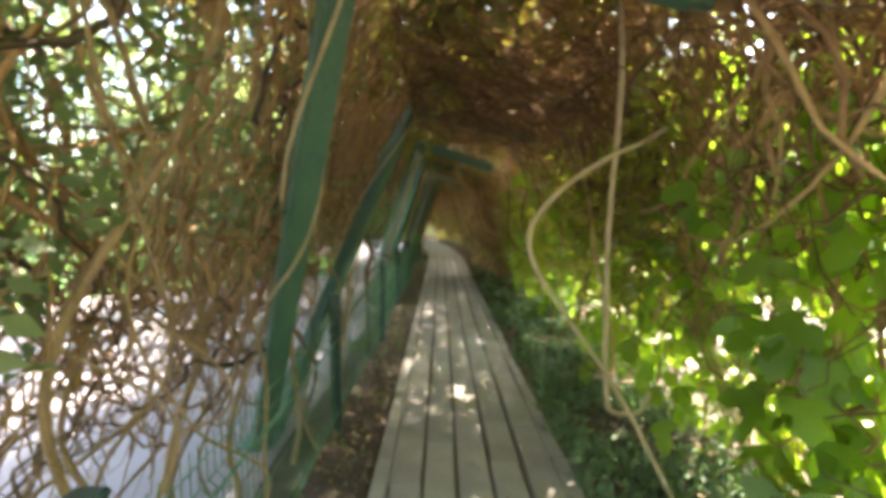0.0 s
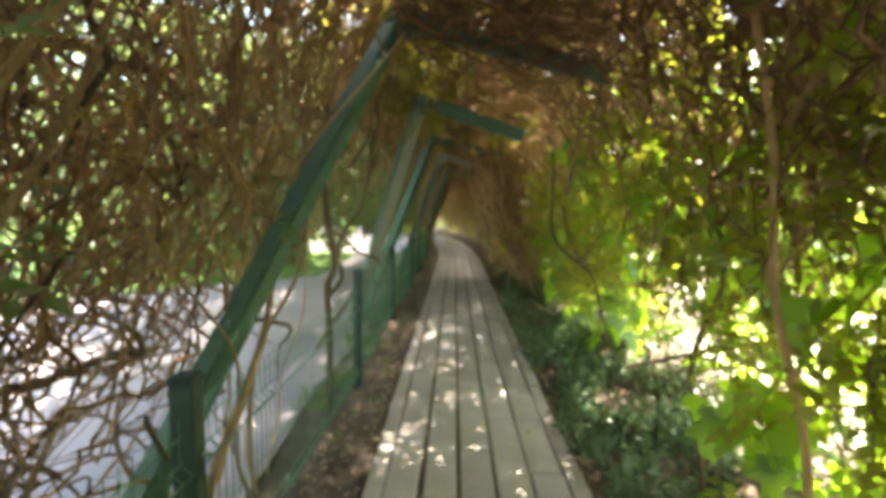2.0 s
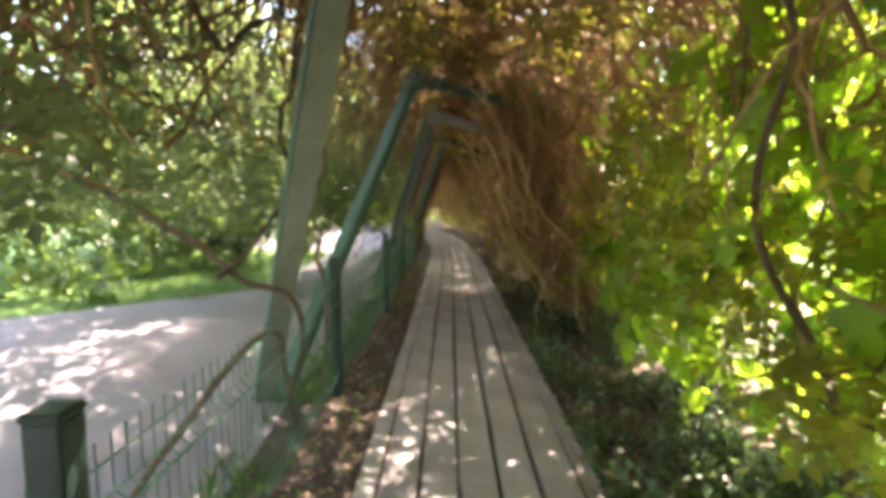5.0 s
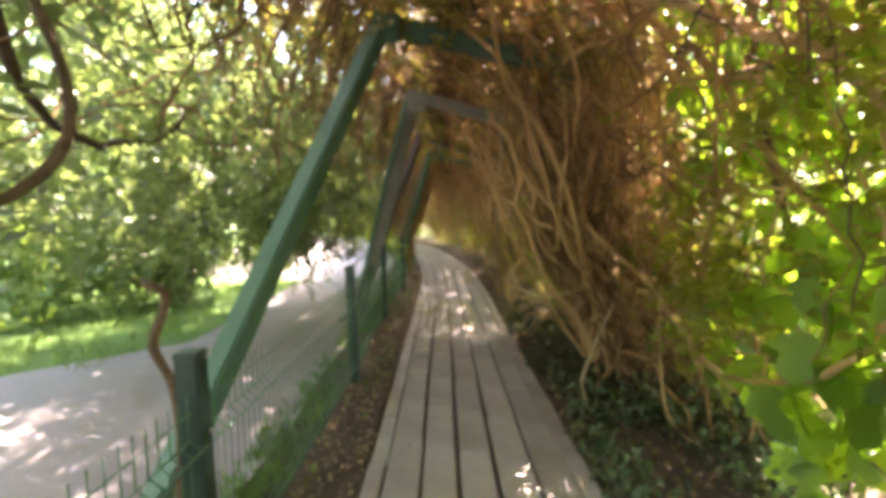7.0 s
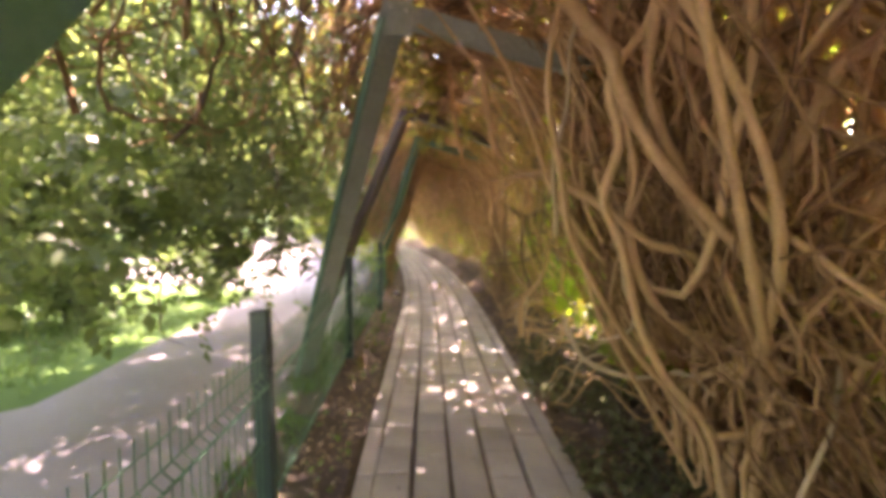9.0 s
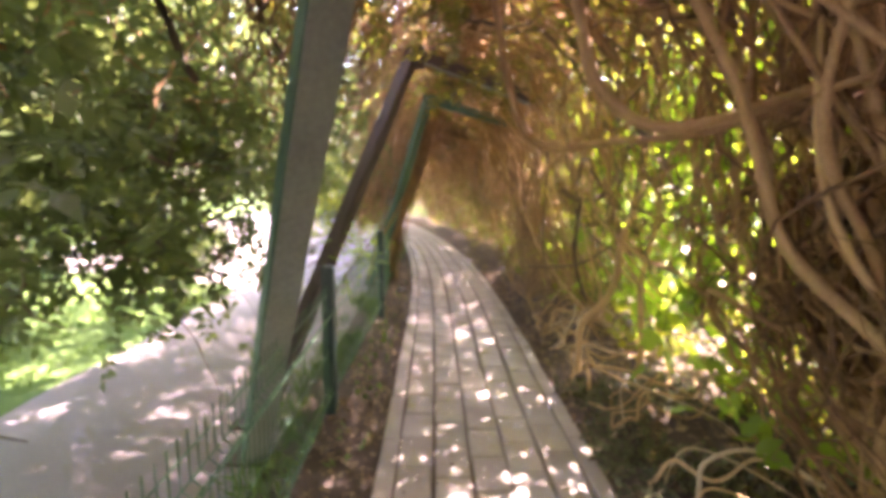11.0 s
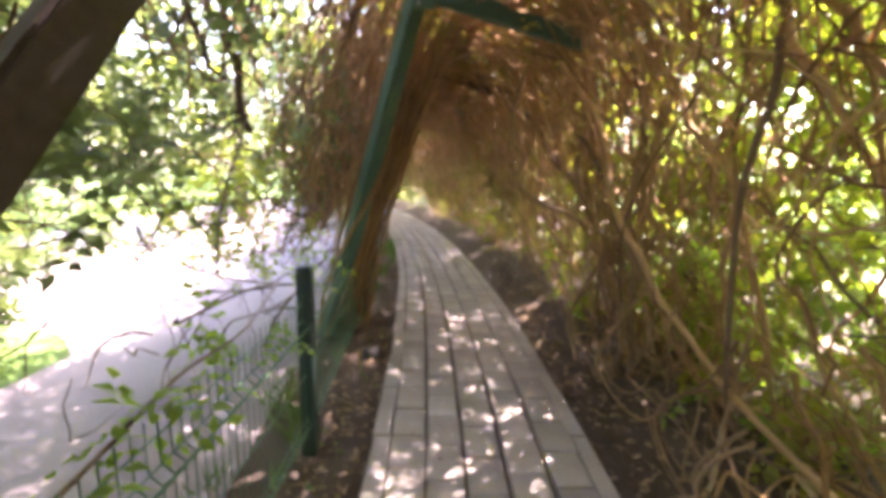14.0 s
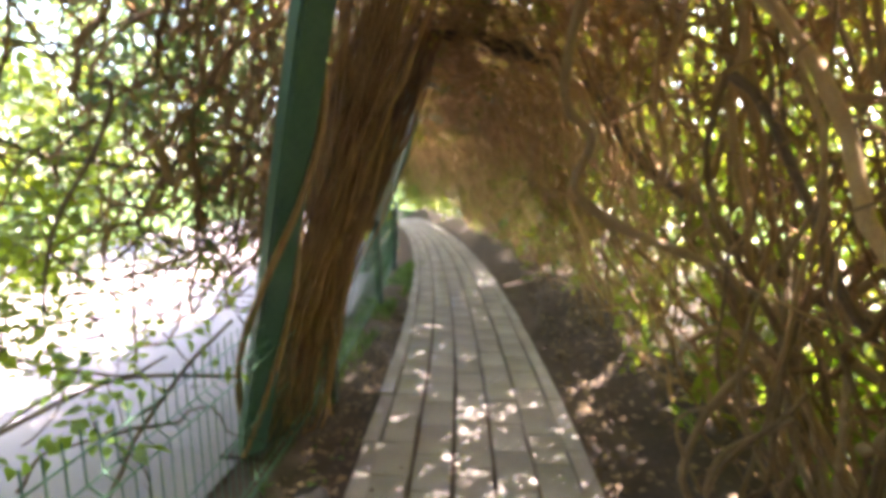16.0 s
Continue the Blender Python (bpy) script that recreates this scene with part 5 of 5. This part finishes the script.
def shrub(at, radius, height, n, mat, seed, label):
    """A low rounded shrub: bent stems from one foot and a loose leafy crown."""
    g = np.random.default_rng(seed)
    root = tagged(new("shrub"), label, "shrub")
    root.location = at
    k, tips = 10, []
    for i in range(12):
        a, q = g.uniform(0, 6.28), radius * g.uniform(0.3, 0.85)
        end = np.array([math.cos(a) * q, math.sin(a) * q, height * g.uniform(0.45, 0.95)])
        ln = smooth_line([(0, 0, -0.05), end * np.array([0.3, 0.3, 0.55]) + g.normal(size=3) * 0.04, end], k)
        tips += [ln[5], ln[7], ln[9]]
        v, f = tubes(ln[None], (0.014 * (1 - 0.75 * np.linspace(0, 1, k)))[None], 6)
        part("stem", fast_mesh("stem", v, f, M_DARKTWIG, True), None, root)
    c = np.array(tips)
    p = c[g.integers(0, len(c), n)] + g.normal(size=(n, 3)) * radius * 0.2
    p[:, 2] = np.maximum(p[:, 2], 0.08)
    va, fa = sprays(p, 0.075, 4, 0.4, seed + 1, 0.24)
    part("foliage", fast_mesh("foliage", va, fa, mat), None, root, "dense small dull green leaves")


shrub((-3.95, 18.6, -0.03), 0.75, 1.0, 420, M_LEAF_SHADED, 801, "low rounded green shrub at the path's edge")
shrub((-4.7, 16.6, -0.03), 0.85, 1.3, 460, M_LEAF_SHADED, 803, "low rounded green shrub on the lawn beside the path")


def stone(x, y, size, seed):
    """A dark rounded stone half sunk in the bed."""
    bm = bmesh.new()
    bmesh.ops.create_icosphere(bm, subdivisions=3, radius=1.0)
    for v in bm.verts:
        d = 1 + 0.22 * noise.noise(v.co * 1.4 + Vector((seed, 0, 0))) + 0.06 * noise.noise(v.co * 5)
        v.co = Vector((v.co.x * size * 1.15, v.co.y * size, v.co.z * size * 0.75)) * d
    ob = new("stone", mesh_of("stone", bm, M_STONE, True))
    ob.location = (x, y, float(ground_z(np.array(x), np.array(y))) + size * 0.35)
    tagged(ob, "dark rounded stone lying on the fence bed", "stone")


stone(-0.73, 19.15, 0.085, 3)

# ---- trees beyond ----
def tree(at, height, crown_r, seed, label, mat=None, low=0.35, n=1300):
    g = np.random.default_rng(seed)
    root = tagged(new("tree"), label, "tree", group="park trees")
    root.location = at
    lines, rad = [], []
    k = 14
    trunk = smooth_line([(0, 0, -0.1), (g.normal(0, 0.1), g.normal(0, 0.1), height * 0.3), (g.normal(0, 0.25), g.normal(0, 0.25), height * 0.6), (0, 0, height * 0.9)], k)
    lines.append(trunk)
    rad.append(height * 0.028 * (1 - 0.85 * np.linspace(0, 1, k)))
    tips = []
    for i in range(12):
        j = g.integers(4, 12)
        a = g.uniform(0, 2 * np.pi)
        r = crown_r * g.uniform(0.5, 0.95)
        end = trunk[j] + np.array([math.cos(a) * r, math.sin(a) * r, g.uniform(-0.05, 0.25) * height])
        midp = (trunk[j] + end) / 2 + np.array([0, 0, 0.06 * height])
        limb = smooth_line([trunk[j], midp, end], k)
        lines.append(limb)
        rad.append(height * 0.010 * (1 - 0.8 * np.linspace(0, 1, k)))
        tips += [limb[7], limb[10], limb[13]]
    v, f = tubes(np.array(lines), np.array(rad), 6)
    part("trunk", fast_mesh("trunk", v, f, M_TRUNK, True), None, root)
    extra = np.stack([g.normal(0, crown_r * 0.45, 50), g.normal(0, crown_r * 0.45, 50), height * g.uniform(low, 1.0, 50)], -1)
    c = np.vstack([np.array(tips), extra])
    p = c[g.integers(0, len(c), n)] + g.normal(size=(n, 3)) * crown_r * 0.16
    p = p[p[:, 2] > height * low * 0.6]
    va, fa = sprays(p, 0.16, 3, 0.4, seed + 1, 0.5)
    part("crown", fast_mesh("crown", va, fa, mat or M_LEAF_TREE), None, root, "uneven green leafy crown")
    return root


for i, (x, y, h, r) in enumerate([(-9, 6, 7, 3.0), (-11, 13, 8, 3.4), (-7.5, 20, 7, 3.0), (-12, 24, 9, 3.8), (-6, 29, 8, 3.4), (-16, 2, 9, 4), (-9, -3, 8, 3.5), (-15, 34, 10, 4.5),
                                  (-4.5, 38, 9, 4.0), (4, 40, 9, 4.0), (13, 3, 7, 3.0), (14, 10, 8, 3.2), (12.5, 15, 7, 3.0), (14, 22, 8, 3.4), (12.5, 28, 8, 3.2), (6, -4, 7, 3.0), (-4, -9, 8, 3.5), (2, -9, 8, 3.5),
                                  (18, 6, 9, 4), (18, 18, 9, 4)]):
    tree((x, y, -0.05), h, r, 700 + i, "green leafy park tree on the lawn", M_LEAF_TREE if x < 0 else M_LEAF_BRIGHT, 0.22)

# hedge of shrubs that closes the view far along and around
for i, (x0, x1, y0, y1, z1) in enumerate([(-26, -19, -10, 45, 5.0), (18, 24, -10, 45, 5.0), (-20, 20, 46, 52, 5.0), (-18, 18, -18, -13, 5.0)]):
    p = clumped(2600, np.array((x0, y0, 0.2)), np.array((x1, y1, z1)), 0.6, 30, 760 + i)
    stuff("hedge", sprays(p, 0.24, 3, 0.3, 770 + i, 0.6), M_LEAF_TREE, "distant dense green shrubs round the park", "hedge")

# ---- paved walk: strips of blocks, joints open along the walk ----
deck = tagged(new("paved_walk"), "grey concrete block walk in long strips with open joints", "walk", kind="structure")
ys = np.arange(-6, 52, 0.5)
bx = np.array([-0.55, 0.71])[None, :] + bend(ys)[:, None]
bv = np.stack([bx, ys[:, None] + 0 * bx, np.full_like(bx, -0.04)], -1).reshape(-1, 3)
bi = np.arange(len(bv)).reshape(-1, 2)
part("joint_bed", fast_mesh("joint_bed", bv, np.stack([bi[:-1, 0], bi[:-1, 1], bi[1:, 1], bi[1:, 0]], -1), M_SOIL), None, deck)
W, STEP = 0.215, 0.302


def block_mesh(w, ln, name):
    bm = box(w, ln, 0.06, at=(0, 0, -0.03), bevel=0.005)
    return mesh_of(name, bm, M_PAVER)


LONG = 4 * STEP
BLOCKS = [block_mesh(W - g, STEP - c, "block") for g, c in ((0.02, 0.008), (0.025, 0.011))]
SLABS = [block_mesh(W - g, LONG - 0.004, "slab") for g in (0.022, 0.028)]
EDGE = block_mesh(0.10, 0.598, "edging_stone")
rest_v, rest_f, count = [], [], 0


def lay(meshes, x, y, name, near):
    """One block or slab of the walk: a part of its own where the walk passes, joined to the rest beyond."""
    global count
    me = meshes[int(rng.integers(0, 2))]
    m = pose(x + float(bend(y)), y, rng.normal() * 0.002, rng.normal() * 0.12, rng.normal() * 0.35, rng.normal() * 0.2 + max(0.0, y - 17) * 1.03)
    if near:
        part(name, me, None, deck).matrix_basis = m
        return
    rest_v.append(np.array([m @ v.co for v in me.vertices]))
    for p in me.polygons:
        idx = list(p.vertices)
        for k in range(1, len(idx) - 1):
            rest_f.append((count + idx[0], count + idx[k], count + idx[k + 1]))
    count += len(me.vertices)


for col in range(5):
    for row in range(-3, 11):                      # long slabs on the first stretch
        y = row * LONG + 0.25 * ((col * 37) % 5)
        lay(SLABS, -0.43 + W * (col + 0.5) + 0.006 * math.sin(y * 0.9 + col), y, "slab", True)
    first = 10 * LONG + 0.25 * ((col * 37) % 5) + LONG / 2 + STEP / 2
    for row in range(0, 130):                      # short blocks after it
        y = first + row * STEP
        lay(BLOCKS, -0.43 + W * (col + 0.5) + 0.006 * math.sin(y * 0.9 + col) + rng.normal() * 0.0015, y, "block", y < 22.5)
far = part("blocks_beyond", fast_mesh("blocks_beyond", np.vstack(rest_v), np.array(rest_f), M_PAVER), None, deck)
far["kind"] = "stuff"
for row in range(0, 60):
    for x in (-0.485, 0.695):
        e = part("edging_stone", EDGE, None, deck)
        e.matrix_basis = pose(x + rng.normal() * 0.003 + float(bend(row * 0.604)), row * 0.604, -0.004 + rng.normal() * 0.003, 0, rng.normal() * 1.0, rng.normal() * 0.4 + max(0, row * 0.604 - 17) * 1.03)
p, g = on_ground(420, (-0.5, 0.68), (1, 26), 620)
p[:, 2] = g.uniform(0.004, 0.01, len(p))
stuff("walk_litter", leaves(p, np.concatenate([g.normal(size=(len(p), 2)), g.normal(size=(len(p), 1)) * 0.1], 1), g.normal(size=(len(p), 3)) * 0.2 + np.array([0, 0, 1]), 0.03 * g.uniform(0.4, 1.2, len(p))),
      M_LITTER, "few small dry leaves scattered on the paved walk", "leaf litter")
